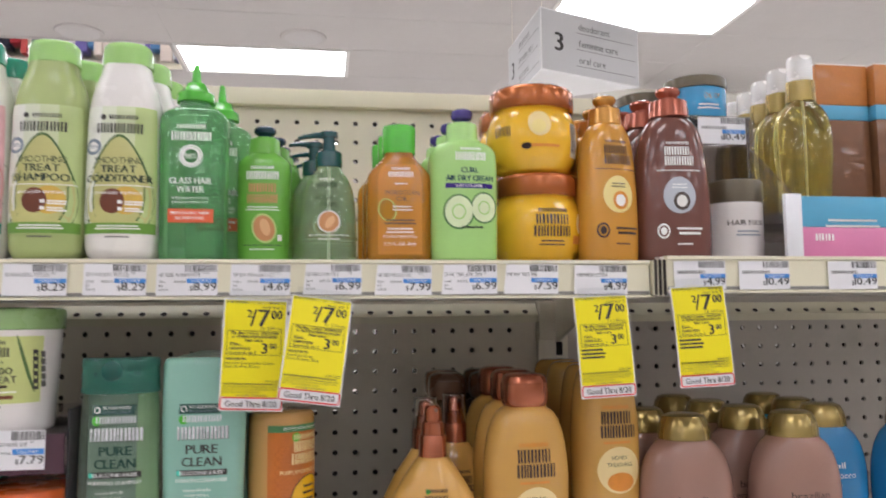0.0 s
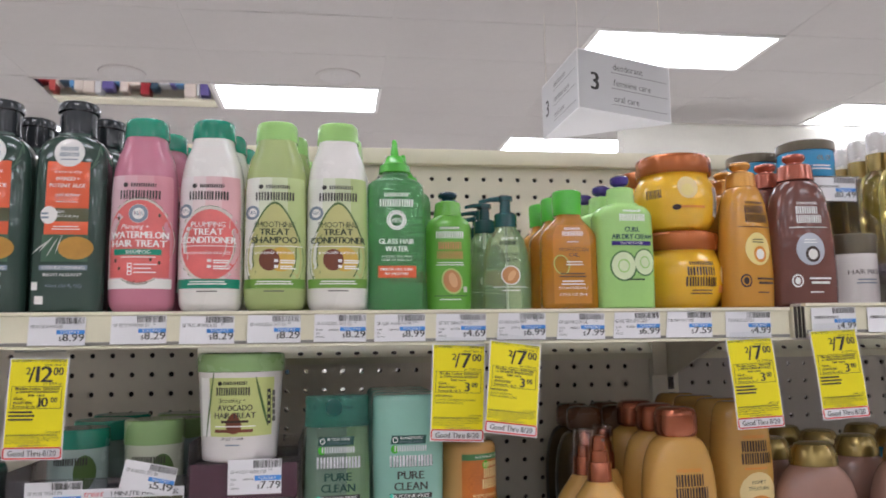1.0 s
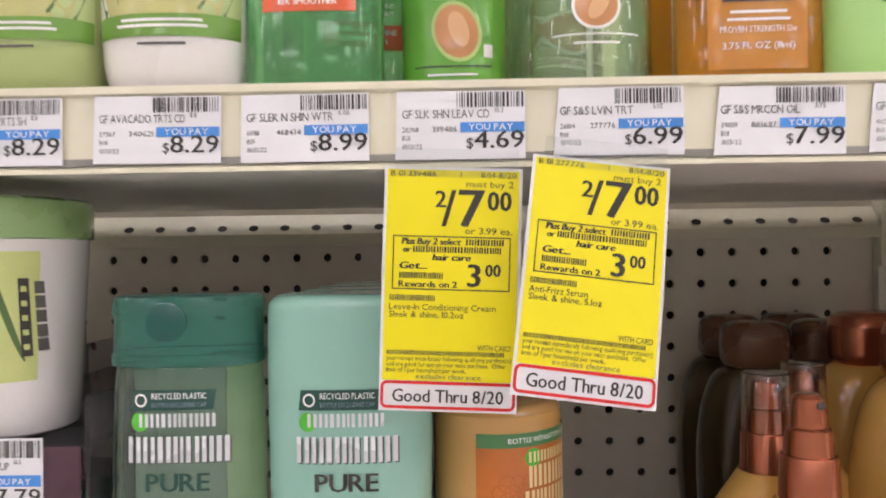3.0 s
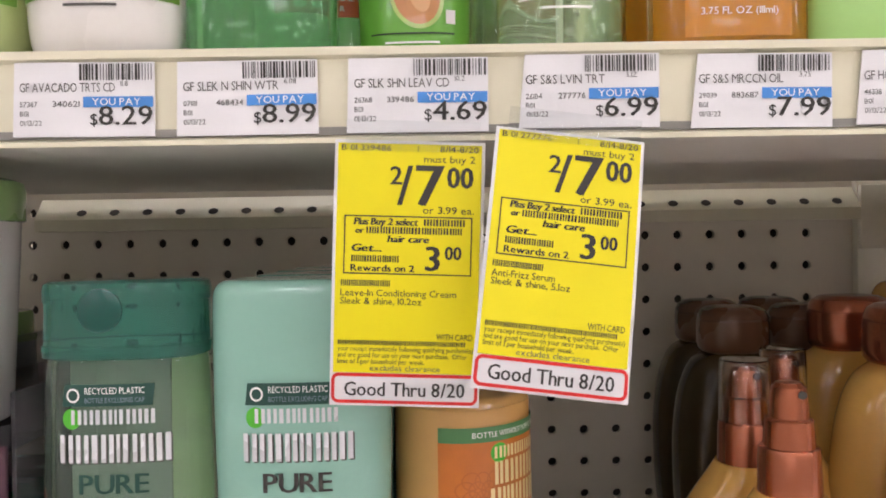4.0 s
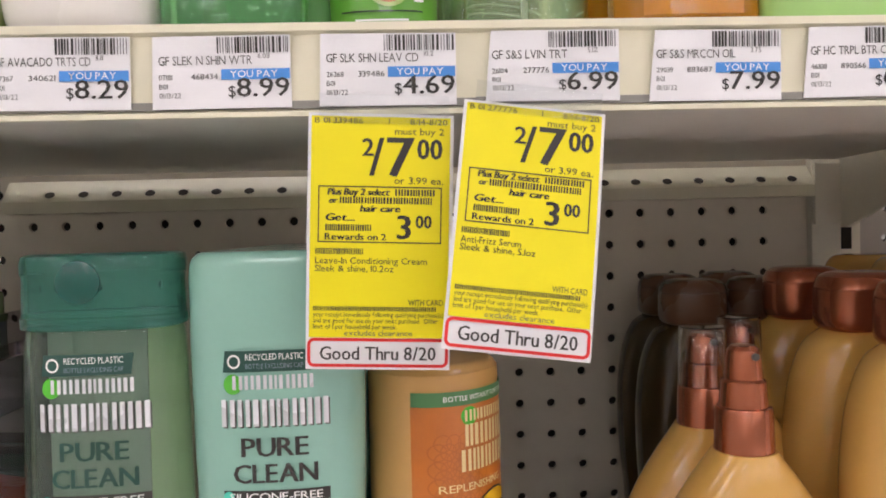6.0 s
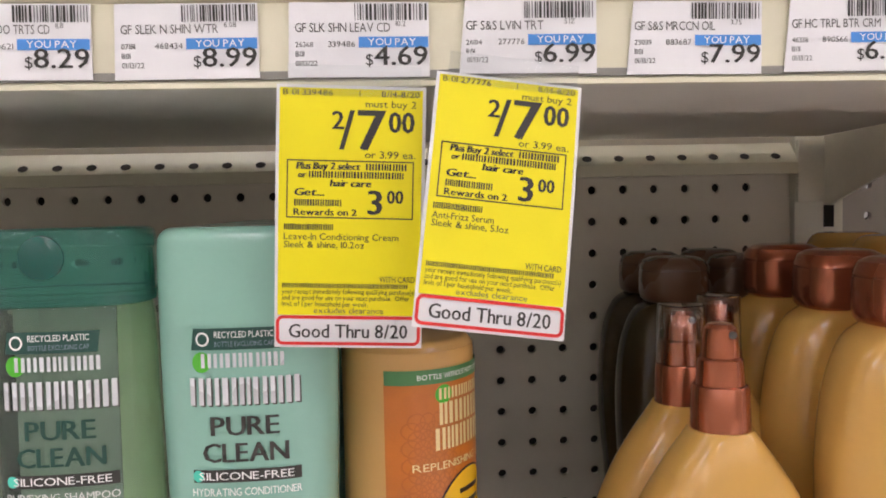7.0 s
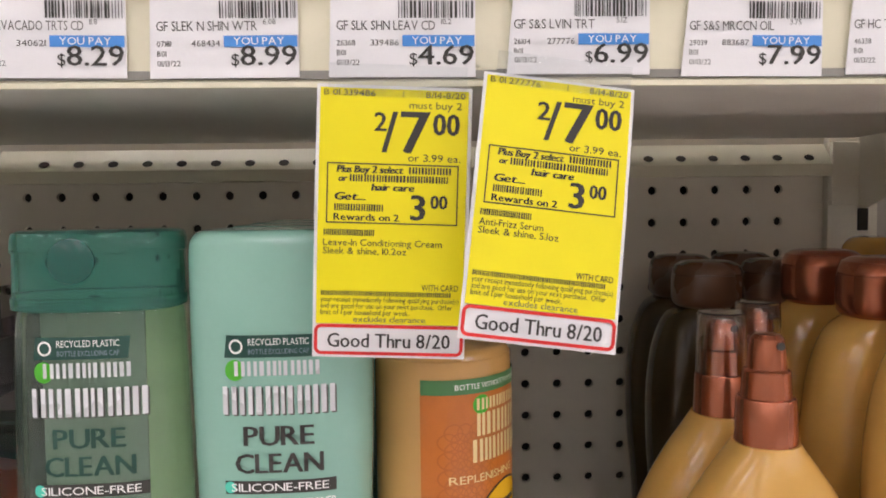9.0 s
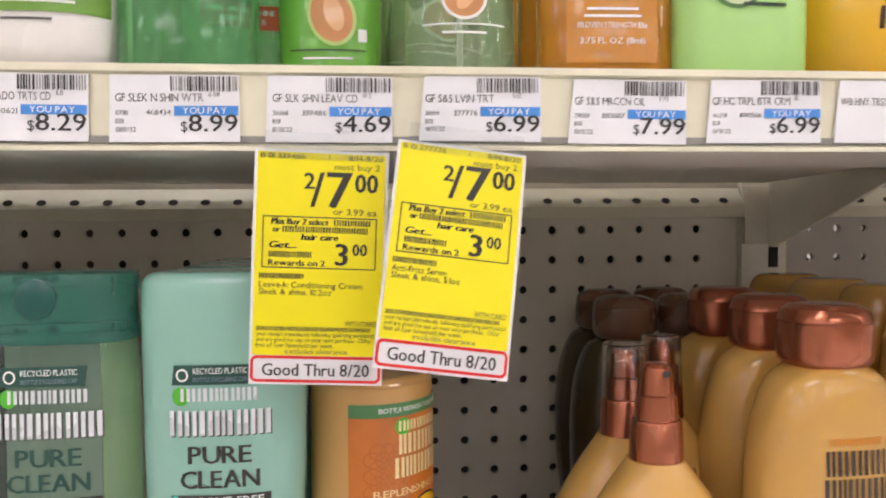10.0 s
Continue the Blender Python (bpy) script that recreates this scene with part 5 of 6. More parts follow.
def decor_tan(p):
    p.wrap(ORANGEW, -0.96, 0.96, 0.006, 0.1345, 1)
    p.wrap(GREENW, -0.96, 0.96, 0.1335, 0.1400, 2, "strip")
    p.text(WHITEINK, "BOTTLE WITHOUT PUMP IS MADE OF", 0.0, 0.1356, 0.0023, 0.046, 3)
    p.disc(BRIGHT, -0.012, 0.1285, 0.0042, 0.0042, 2)
    p.blocks(CREAMP, 0.0, 0.1262, 0.030, 0.0050, 7, 3)
    p.blocks(CREAMP, 0.0, 0.1150, 0.030, 0.0098, 5, 3)
    p.blocks(CREAMP, 0.0, 0.1038, 0.034, 0.0098, 6, 3)
    p.text(CREAMP, "REPLENISHING CARE", 0.0, 0.0952, 0.0034, 0.050, 3)
    p.disc(BROWNINK, 0.004, 0.0705, 0.0215, 0.0225, 2)
    p.disc(YELLOWP, 0.004, 0.0705, 0.0205, 0.0215, 2.6)
    p.lines(BROWNINK, 0.004, 0.0815, 0.020, 0.0022, 3, 0.006, 3)
    for i in range(10):
        for j in range(14):
            u = -0.92 + 0.085 * i
            p.disc(HEXL, 0.0318 * math.sin(u) * 0.98, 0.012 + 0.0078 * j + (0.0039 if i % 2 else 0), 0.0030, 0.0040, 1.4, "honeycomb", inner=0.86)


bottle("care_bottle", "tan bottle with an orange honeycomb label, turned aside", "bottle", "tan care bottles", pose(-0.1865, 0.872, LOW_Z, 0, 0, 52), BODY_TW, 2.1, TAN, [], decor_tan)

# honey spray bottles
HONEYCR = pl("honey_cream_plastic", "#cfa053", 0.22, coat=0.4)
BODY_HS = [(0, 0.030, 0.018), (0.0015, 0.034, 0.021), (0.006, 0.044, 0.0235), (0.028, 0.049, 0.0245), (0.048, 0.0465, 0.024), (0.068, 0.0375, 0.0225), (0.084, 0.0275, 0.0195), (0.096, 0.0185, 0.0165), (0.1015, 0.0145, 0.0145)]
PUMP_HS = [(0.1008, 0.0128, 0.0128), (0.1016, 0.0138, 0.0138), (0.1222, 0.0132, 0.0132), (0.1234, 0.0126, 0.0126), (0.1238, 0.0112, 0.0112), (0.1362, 0.0104, 0.0104), (0.1372, 0.0096, 0.0096), (0.1376, 0.0088, 0.0088), (0.1470, 0.0082, 0.0082), (0.1518, 0.0074, 0.0074), (0.1540, 0.0055, 0.0055), (0.1545, 0.0030, 0.0030)]


def raised(z):
    return 0.1045 + (z - 0.1008) * 0.931


BODY_HS = [(z * 1.036, a, b) for z, a, b in BODY_HS]
PUMP_HS = [(raised(z), a, b) for z, a, b in PUMP_HS]


def decor_hs(p):
    p.blocks(BROWNINK, 0.002, 0.0745, 0.021, 0.0032, 7, 2)
    p.disc(BRIGHT, -0.006, 0.0755, 0.0024, 0.0024, 1.6)
    p.blocks(BROWNINK, 0.002, 0.0640, 0.022, 0.0078, 5, 2)
    p.blocks(BROWNINK, 0.002, 0.0550, 0.026, 0.0078, 6, 2)
    p.lines(BROWNINK, 0.002, 0.0505, 0.030, 0.0014, 1, 0.002, 2)
    p.disc(CREAMP, 0.001, 0.028, 0.018, 0.018, 2)


def overcap(ob):
    """An open clear shell over the pump."""
    v, f, n = [], [], 28
    rings = ((0.0128, 0.1240), (0.0122, 0.1560), (0.0114, 0.1572), (0.0004, 0.1573), (0.0004, 0.1564), (0.0111, 0.1563), (0.0114, 0.1555), (0.0121, 0.1240), (0.0128, 0.1240))
    for r_, z_ in rings:
        for k in range(n):
            t = 2 * math.pi * k / n
            v.append((r_ * math.cos(t), r_ * math.sin(t), raised(z_) + LIFT))
    for i in range(8):
        for k in range(n):
            f.append((i * n + k, i * n + (k + 1) % n, (i + 1) * n + (k + 1) % n, (i + 1) * n + k))
    me = mesh_of("overcap", v, f, mat("clear_overcap", "#ffffff", 0.05, trans=1.0, ior=1.45, var=0.0, bump=0), True)
    part("overcap", me, ob, "clear plastic overcap")


for i, (x, y, cap) in enumerate(((-0.0415, 0.858, False), (-0.0420, 0.908, True), (-0.006, 0.946, True))):
    ob = bottle("spray_bottle", "honey-cream spray bottle with a copper pump" + (" under a clear overcap" if cap else ", overcap missing"), "bottle", "honey spray bottles", pose(x, y, LOW_Z, 0, 0, -4 + 5 * i), BODY_HS, 2.3, HONEYCR, [("pump", PUMP_HS, 2, COPPER)], decor_hs)
    part("nozzle_hole", loft([(0, 0.0018, 0.0018), (0.001, 0.0018, 0.0018)], 2, 12, INK, "nozzle_hole"), ob, m=pose(0.003, -0.0078, raised(0.1492) + LIFT, 90, 0, 0))
    if cap:
        overcap(ob)

# honey shampoos with copper caps
BODY_HB = [(0, 0.034, 0.021), (0.0015, 0.038, 0.024), (0.006, 0.041, 0.0255), (0.04, 0.0445, 0.027), (0.08, 0.0455, 0.0272), (0.11, 0.0425, 0.026), (0.128, 0.0370, 0.0245), (0.138, 0.0310, 0.0225), (0.1425, 0.0245, 0.0205), (0.1445, 0.0205, 0.0185)]
CAP_HB = [(0.1500, 0.0185, 0.0165), (0.1508, 0.0205, 0.0182), (0.1530, 0.0222, 0.0196), (0.1570, 0.0230, 0.0202), (0.1690, 0.0229, 0.0201), (0.1728, 0.0226, 0.0198), (0.1730, 0.0219, 0.0191), (0.1737, 0.0219, 0.0191), (0.1739, 0.0225, 0.0197), (0.1762, 0.0220, 0.0192), (0.1800, 0.0202, 0.0174), (0.1822, 0.0165, 0.0140), (0.1828, 0.0130, 0.0105)]
BODY_HB = [(z * 1.042, a * 0.90, b * 0.95) for z, a, b in BODY_HB]


def decor_hb(p):
    p.blocks(HONEYP, 0.001, 0.1135, 0.030, 0.0036, 7, 2)
    p.blocks(BROWNINK, 0.001, 0.0985, 0.034, 0.0125, 5, 2)
    p.blocks(BROWNINK, 0.003, 0.0845, 0.040, 0.0125, 6, 2)
    p.lines(HONEYP, 0.001, 0.0785, 0.038, 0.0022, 1, 0.003, 2)
    p.disc(CREAMP, 0.003, 0.052, 0.024, 0.0235, 2)
    p.text(BROWNINK, "HONEY", 0.003, 0.0625, 0.0038, 0.018, 3)
    p.text(BROWNINK, "TREASURES", 0.003, 0.0555, 0.0038, 0.028, 3)
    p.disc(HONEYP, 0.004, 0.040, 0.015, 0.0095, 2.6)


bottle("shampoo_bottle", "honey-cream shampoo bottle with a rounded copper cap", "bottle", "honey shampoo bottles", pose(0.0522, 0.864, LOW_Z, 0, 0, 4), [(z, a * 1.05, b) for z, a, b in BODY_HB], 2.4, HONEYCR, [("cap", CAP_HB, 2.8, COPPER)], decor_hb, behind=row(0.0522, 0.864, LOW_Z, 2, 0.061, dx=0.0002))
BODY_HC = [(0, 0.036, 0.023), (0.0015, 0.039, 0.0255), (0.006, 0.0405, 0.0268), (0.05, 0.0435, 0.028), (0.11, 0.0435, 0.028), (0.145, 0.0405, 0.0268), (0.168, 0.0355, 0.0245), (0.176, 0.0315, 0.022), (0.1795, 0.0265, 0.0185), (0.1805, 0.022, 0.015)]
BODY_HC = [(z * 1.024, a * 0.82, b) for z, a, b in BODY_HC]
def decor_hc(p):
    p.shift += 0.030
    decor_hb(p)


bottle("conditioner_bottle", "honey-cream conditioner bottle standing on its cap", "bottle", "honey conditioner bottles", pose(0.1475, 0.900, LOW_Z, 0, 0, 6), BODY_HC, 2.5, HONEYCR, [], decor_hc, behind=row(0.153, 0.900, LOW_Z, 3, 0.062))

# Back-row honey shampoos; the shade there is put into darker colours.
SHADECAP = pl("dark_brown_cap_plastic", "#654530", 0.35)
SHADEHONEY = pl("brown_honey_plastic", "#43341a", 0.3)
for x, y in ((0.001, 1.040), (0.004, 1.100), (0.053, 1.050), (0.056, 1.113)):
    bottle("shampoo_bottle", "honey shampoo bottle coloured dark for the shade at the back", "bottle", "brown capped bottles", pose(x, y, LOW_Z), [(z * 0.945, a, b) for z, a, b in BODY_HB], 2.4, SHADEHONEY, [("cap", [(z * 0.945, a, b) for z, a, b in CAP_HB], 2.6, SHADECAP)])

# rose bottles with gold caps, and a blue one
ROSE = pl("rose_brown_plastic", "#9a7668", 0.28, coat=0.3)
BLUEB = pl("blue_bottle_plastic", "#2f7fb4", 0.28, coat=0.3)
BODY_R = [(0, 0.040, 0.024), (0.0015, 0.044, 0.027), (0.006, 0.047, 0.029), (0.03, 0.0505, 0.0305), (0.06, 0.0495, 0.030), (0.080, 0.0445, 0.028), (0.093, 0.0365, 0.026), (0.099, 0.029, 0.0245), (0.1015, 0.0262, 0.0235)]
CAP_R = [(0.1010, 0.0262, 0.0240), (0.1018, 0.0275, 0.0252), (0.112, 0.0268, 0.0245), (0.122, 0.0245, 0.0225), (0.129, 0.0210, 0.0190), (0.1315, 0.0160, 0.0140)]
BODY_R = [(z * 1.09, a, b) for z, a, b in BODY_R]
CAP_R = [(0.1105 + (z - 0.1010) * 0.86, a, b) for z, a, b in CAP_R]


def decor_rose(p):
    p.text(BROWNINK, "brazilian", 0, 0.050, 0.0070, 0.042, 2)
    p.text(BROWNINK, "keratin therapy", 0.002, 0.038, 0.0070, 0.066, 2)
    p.lines(BROWNINK, 0, 0.031, 0.030, 0.002, 1, 0.004, 2)


def decor_blueb(p):
    p.text(WHITEINK, "oil", 0.0, 0.066, 0.007, 0.014, 2)
    p.text(WHITEINK, "morocco", 0.0, 0.055, 0.007, 0.040, 2)


for i, (x, y) in enumerate(((0.2275, 0.880), (0.3500, 0.880))):
    bottle("shampoo_bottle", "rose-brown shampoo bottle with a gold flip cap", "bottle", "rose bottles", pose(x, y, LOW_Z), BODY_R, 2.2, ROSE, [("cap", CAP_R, 2.1, GOLDCAP)], decor_rose, behind=row(x - 0.008, y, LOW_Z, 3, 0.065, dx=-0.012, seed=i))
bottle("shampoo_bottle", "blue shampoo bottle with a gold flip cap", "bottle", "blue bottles", pose(0.428, 0.945, LOW_Z), BODY_R, 2.2, BLUEB, [("cap", CAP_R, 2.1, GOLDCAP)], decor_blueb, behind=row(0.432, 0.945, LOW_Z, 2, 0.065))
bottle("shampoo_bottle", "blue shampoo bottle with a gold flip cap", "bottle", "blue bottles", pose(0.532, 0.93, LOW_Z), BODY_R, 2.2, BLUEB, [("cap", CAP_R, 2.1, GOLDCAP)], decor_blueb)

# avocado hair treat jar on a clear bin, jars beside and below
AVJ = [(0, 0.0345, 0.0345), (0.0015, 0.0368, 0.0368), (0.006, 0.0382, 0.0382), (0.05, 0.0408, 0.0408), (0.088, 0.0428, 0.0428), (0.0905, 0.0422, 0.0422)]
AVLID = [(0.0895, 0.0432, 0.0432), (0.090, 0.0448, 0.0448), (0.104, 0.0450, 0.0450), (0.1075, 0.0440, 0.0440), (0.109, 0.0400, 0.0400)]
SAGE = pl("sage_lid_plastic", "#8fae72", 0.35)
LIMEL = pl("lime_label_print", "#c4cb80", 0.45, var=0.1, scale=40)


def decor_avj(p):
    p.wrap(LIMEL, -0.62, 0.86, 0.026, 0.084, 1)
    p.wrap(WHITEL, -0.86, -0.62, 0.026, 0.084, 1, "print")
    p.disc(AVRIM, -0.0255, 0.058, 0.0010, 0.034, 2, turn=-0.12)
    p.disc(AVRIM, 0.0255, 0.060, 0.0012, 0.026, 2, turn=0.22)
    p.disc(INK, -0.0150, 0.0785, 0.0022, 0.0022, 3)
    p.blocks(INK, 0.000, 0.0768, 0.024, 0.0036, 6, 3)
    p.blocks(INK, -0.002, 0.0665, 0.034, 0.0080, 7, 3)
    p.text(INK, "Smoothing +", -0.003, 0.0595, 0.0042, 0.026, 3, shear=0.3)
    p.text(INK, "AVOCADO", 0.0, 0.0515, 0.0056, 0.034, 4, bold=0.0002)
    p.text(INK, "HAIR TREAT", 0.0, 0.0440, 0.0056, 0.040, 4, bold=0.0002)
    p.disc(AVPIT, -0.001, 0.039, 0.0075, 0.0105, 2.4, taper=0.3)
    p.lines(BROWNINK, 0.0, 0.0395, 0.034, 0.0024, 1, 0.004, 3.2)
    p.rect(WHITEINK, -0.02, 0.0355, 0.02, 0.0365, 3)
    p.rect(AVPIT, -0.020, 0.0300, 0.0175, 0.0330, 2.4)
    p.text(INK, "FRIZZY HAIR", -0.002, 0.0225, 0.0026, 0.022, 3)
    p.lines(BADGE, -0.002, 0.0170, 0.018, 0.0013, 1, 0.003, 3)
    p.rect(INK, 0.0305, 0.037, 0.0335, 0.072, 3)
    for i in range(5):
        p.rect(LIMEL, 0.0312, 0.040 + 0.0065 * i, 0.0328, 0.0425 + 0.0065 * i, 3.5)
        p.rect(GREYINK, 0.0348, 0.039 + 0.0065 * i, 0.0372, 0.0445 + 0.0065 * i, 3)


bottle("hair_treat_jar", "tapered lime and white jar with a sage green lid", "jar", "avocado jars", pose(-0.4285, 0.858, 1.2535, 0, 0, -2), AVJ, 2, PEARL, [("lid", AVLID, 2, SAGE)], decor_avj, seg=40)
bin_ = root("display_bin", "smoky clear plastic bin that carries a jar", "bin")
part("bin_top", box(-0.472, 0.822, 1.2495, -0.368, 1.10, 1.2530, 0.001, TRAY, "bin_top"), bin_)
part("bin_front", box(-0.472, 0.819, 1.2190, -0.368, 0.8215, 1.2530, 0.001, pl("plum_smoke_plastic", "#7a5a66", 0.12, trans=0.55, ior=1.1), "bin_front"), bin_)
for x in (-0.4745, -0.3675):
    part("bin_side", box(x, 0.822, LOW_Z, x + 0.0022, 1.10, 1.274, 0.001, TRAY, "bin_side"), bin_)
ORANGELID = pl("orange_lid_plastic", "#d9642a", 0.35)
GREENLID = pl("deep_green_lid", "#1c6b52", 0.35)
jar("white jar with a broad orange lid under the bin", "orange lid jars", -0.416, 0.872, LOW_Z, 0.046, 0.090, PEARL, ORANGELID, None, 0.30)
jar("white jar with a broad orange lid under the bin", "orange lid jars", -0.588, 0.885, LOW_Z, 0.042, 0.085, PEARL, ORANGELID, None, 0.30)
jar("white jar with a deep green lid under the tray", "green lid jars", -0.508, 0.885, LOW_Z, 0.040, 0.084, PEARL, GREENLID, None, 0.30)

tray2 = root("display_tray", "smoky clear tray with a printed strip", "tray")
part("tray_deck", box(-0.645, 0.836, 1.2155, -0.477, 1.10, 1.2185, 0.001, TRAY, "tray_deck"), tray2)
part("tray_front", box(-0.645, 0.832, 1.2155, -0.477, 0.8352, 1.242, 0.001, TRAY, "tray_front"), tray2)
for x in (-0.647, -0.4772):
    part("tray_side", box(x, 0.832, LOW_Z, x + 0.002, 1.10, 1.250, 0.001, TRAY, "tray_side"), tray2)
strip = root("printed_strip", "white printed strip with an olive band on the tray", "label", pose(-0.556, 0.8312, 1.2155))
part("card", box(-0.06, -0.0006, 0.0, 0.077, 0, 0.0165, 0, PAPER, "card"), strip)
p = Print()
p.rect(OLIVE, 0.0, 0.0005, 0.076, 0.0075, 4, "band")
p.rect(REDINK, -0.025, 0.0005, -0.003, 0.0075, 4, "band")
p.text(INK, "1 MINUTE HAIR MASK", 0.008, 0.0095, 0.0042, 0.064, 4, align="l")
p.text(REDINK, "treat", -0.018, 0.0095, 0.0055, 0.018, 4, align="l", shear=0.3)
p.finish(strip)


def decor_small(p):
    p.blocks(INK, 0, 0.030, 0.034, 0.0075, 7, 2)
    p.disc(AVRIM, 0.014, 0.022, 0.010, 0.018, 1.6)


jar("hair mask jar with a teal lid in the tray", "tray jars", -0.602, 0.905, 1.219, 0.031, 0.066, pl("teal_print_plastic", "#a9bdb6", 0.35), pl("teal_lid_plastic", "#2f8a72", 0.35), decor_small, 0.30)
jar("hair mask jar with a sage green lid in the tray", "tray jars", -0.523, 0.900, 1.219, 0.031, 0.074, pl("olive_print_plastic", "#c3c8b0", 0.35), SAGE, decor_small, 0.34)

for x, y, z, c in ((-0.597, 0.985, 1.219, "teal_lid_plastic"), (-0.520, 0.984, 1.219, "sage_lid_plastic"), (-0.597, 1.062, 1.219, "teal_lid_plastic"), (-0.520, 1.064, 1.219, "sage_lid_plastic")):
    jar("hair mask jar deep in the tray", "tray jars", x, y, z, 0.034, 0.068, MATS["teal_print_plastic"], MATS[c], None, 0.32)
for x, y in ((-0.588, 0.975), (-0.508, 0.97), (-0.416, 0.972)):
    jar("white jar with a deep green lid under the tray", "green lid jars", x, y, LOW_Z, 0.040, 0.084, PEARL, GREENLID, None, 0.30)

# dark bottles at the far end of the lower shelf
for x in (-0.69, -0.77):
    bottle("hair_bottle", "dark green squared bottle with black cap", "bottle", "dark green bottles", pose(x, 0.85, LOW_Z), [(z * 0.86, a, b) for z, a, b in BODY_H], 4.2, HERB, [("cap", [(z * 0.86, a, b) for z, a, b in CAP_H], 2, BLACKCAP)])


# ---- price labels and sale tags ----
def price_label(x, name, size, codes, price, y=FRONT - 0.0022, z=1.3700, tilt=0.0, seed=0, w=0.0525, h=0.0275, lean=0.0):
    ob = root("price_label", "white shelf price label with barcode and blue band", "price label", pose(x, y, z, 0, tilt, 0), "shelf price labels")
    v = [(0, 0, 0), (w, 0, 0), (w, 0, h), (lean * h, 0, h)]
    card = part("card", mesh_of("card", v + [(a, 0.0006, c) for a, b, c in v], [(0, 1, 2, 3), (7, 6, 5, 4), (0, 4, 5, 1), (1, 5, 6, 2), (2, 6, 7, 3), (3, 7, 4, 0)], PAPER), ob)
    p = Print()
    p.barcode(INK, w * 0.475, h * 0.755, w * 0.985, h * 0.975, 1, seed)
    if name:
        p.text(GREYINK, name, w * 0.055, h * 0.600, 0.0033, w * min(0.67, 0.0372 * len(name)), 1, align="l")
    else:
        p.blocks(GREYINK, w * 0.33, h * 0.555, w * 0.54, 0.003, 9, 1)
    if size:
        p.text(GREYINK, size, w * 0.765, h * 0.675, 0.0019, None, 1, align="l")
    p.rect(BLUEINK, w * 0.50, h * 0.390, w * 0.992, h * 0.535, 1, "price_band")
    p.text(WHITEINK, "YOU PAY", w * 0.735, h * 0.418, 0.0026, w * 0.34, 2)
    for i, s in enumerate(codes[:3]):
        p.text(GREYINK, s, w * 0.055, h * (0.40 - 0.125 * i), 0.0019, None, 1, align="l")
    if len(codes) > 3:
        p.text(GREYINK, codes[3], w * 0.475, h * 0.40, 0.0021, w * 0.19, 1, align="r")
    p.text(INK, "$", w * (0.600 if len(price) < 5 else 0.515), h * 0.155, 0.0042, None, 1, align="r")
    p.text(INK, price, w * 0.985, h * 0.155, 0.0070, w * (0.375 if len(price) < 5 else 0.46), 1, align="r", bold=0.00015)
    p.finish(ob)
    return ob


LABELS = (
    (-0.700, "", "", (), "8.99"), (-0.6225, "HE ALOE & MANGO", "", (), "8.99"), (-0.547, "GF TRTS WTRMLN SH", "11.8", (), "8.29"), (-0.4825, "GF TRTS WTRMLN CD", "11.8", (), "8.29"),
    (-0.4177, "GF AVACADO TRTS SH", "11.8", (), "8.29"), (-0.3525, "GF AVACADO TRTS CD", "11.8", ("57367", "B01", "01/13/22", "340621"), "8.29"),
    (-0.2920, "GF SLEK N SHIN WTR", "6.08", ("07181", "B01", "01/13/22", "468434"), "8.99"), (-0.2290, "GF SLK SHN LEAV CD", "10.2", ("26368", "B01", "01/13/22", "339486"), "4.69"),
    (-0.1655, "GF S&S LVIN TRT", "5.1Z", ("26104", "B01", "01/13/22", "277776"), "6.99"), (-0.1015, "GF S&S MRCCN OIL", "3.75", ("29039", "B01", "01/13/22", "883687"), "7.99"),
    (-0.0400, "GF HC TRPL BTR CRM", "10.", ("46338", "B01", "01/13/22", "890566"), "6.99"), (0.0185, "WB HNY TRST MSK", "", (), "7.59"), (0.0865, "WB HNEUR LOTION", "", (), "4.99"),
)
for i, (x, nm, sz, codes, pr) in enumerate(LABELS):
    price_label(x, nm, sz, codes, pr, seed=i, tilt=(0.0, 0.4, -0.3, 0.2)[i % 4], lean=0.10 if 7 < i < 12 else 0.03, z=1.3715 + 0.0003 * (i % 3))
for i, (x, pr) in enumerate(((0.1835, "4.99"), (0.250, "10.49"), (0.344, "10.49"), (0.425, "10.49"))):
    price_label(x, "", "", (), pr, y=FRONT - 0.0085, z=1.3750, seed=40 + i, tilt=-0.6)
price_label(-0.4355, "GF AVCDO 400ML CUP", "13.5", ("22811", "B01", "01/13/22", "149708"), "7.79", y=0.8178, z=1.2235, seed=60, w=0.0520, h=0.0335)
price_label(-0.628, "GF ALOE TREAT SM", "", (), "5.19", y=0.8292, z=1.2100, seed=61, w=0.053, h=0.030)
price_label(-0.5400, "GF AVACDO TRT SM", "", (), "5.19", y=0.8262, z=1.2335, seed=62, w=0.051, h=0.0275, tilt=12)
price_label(0.262, "", "", (), "10.49", y=0.8905, z=1.5405, seed=63, w=0.056, h=0.030)


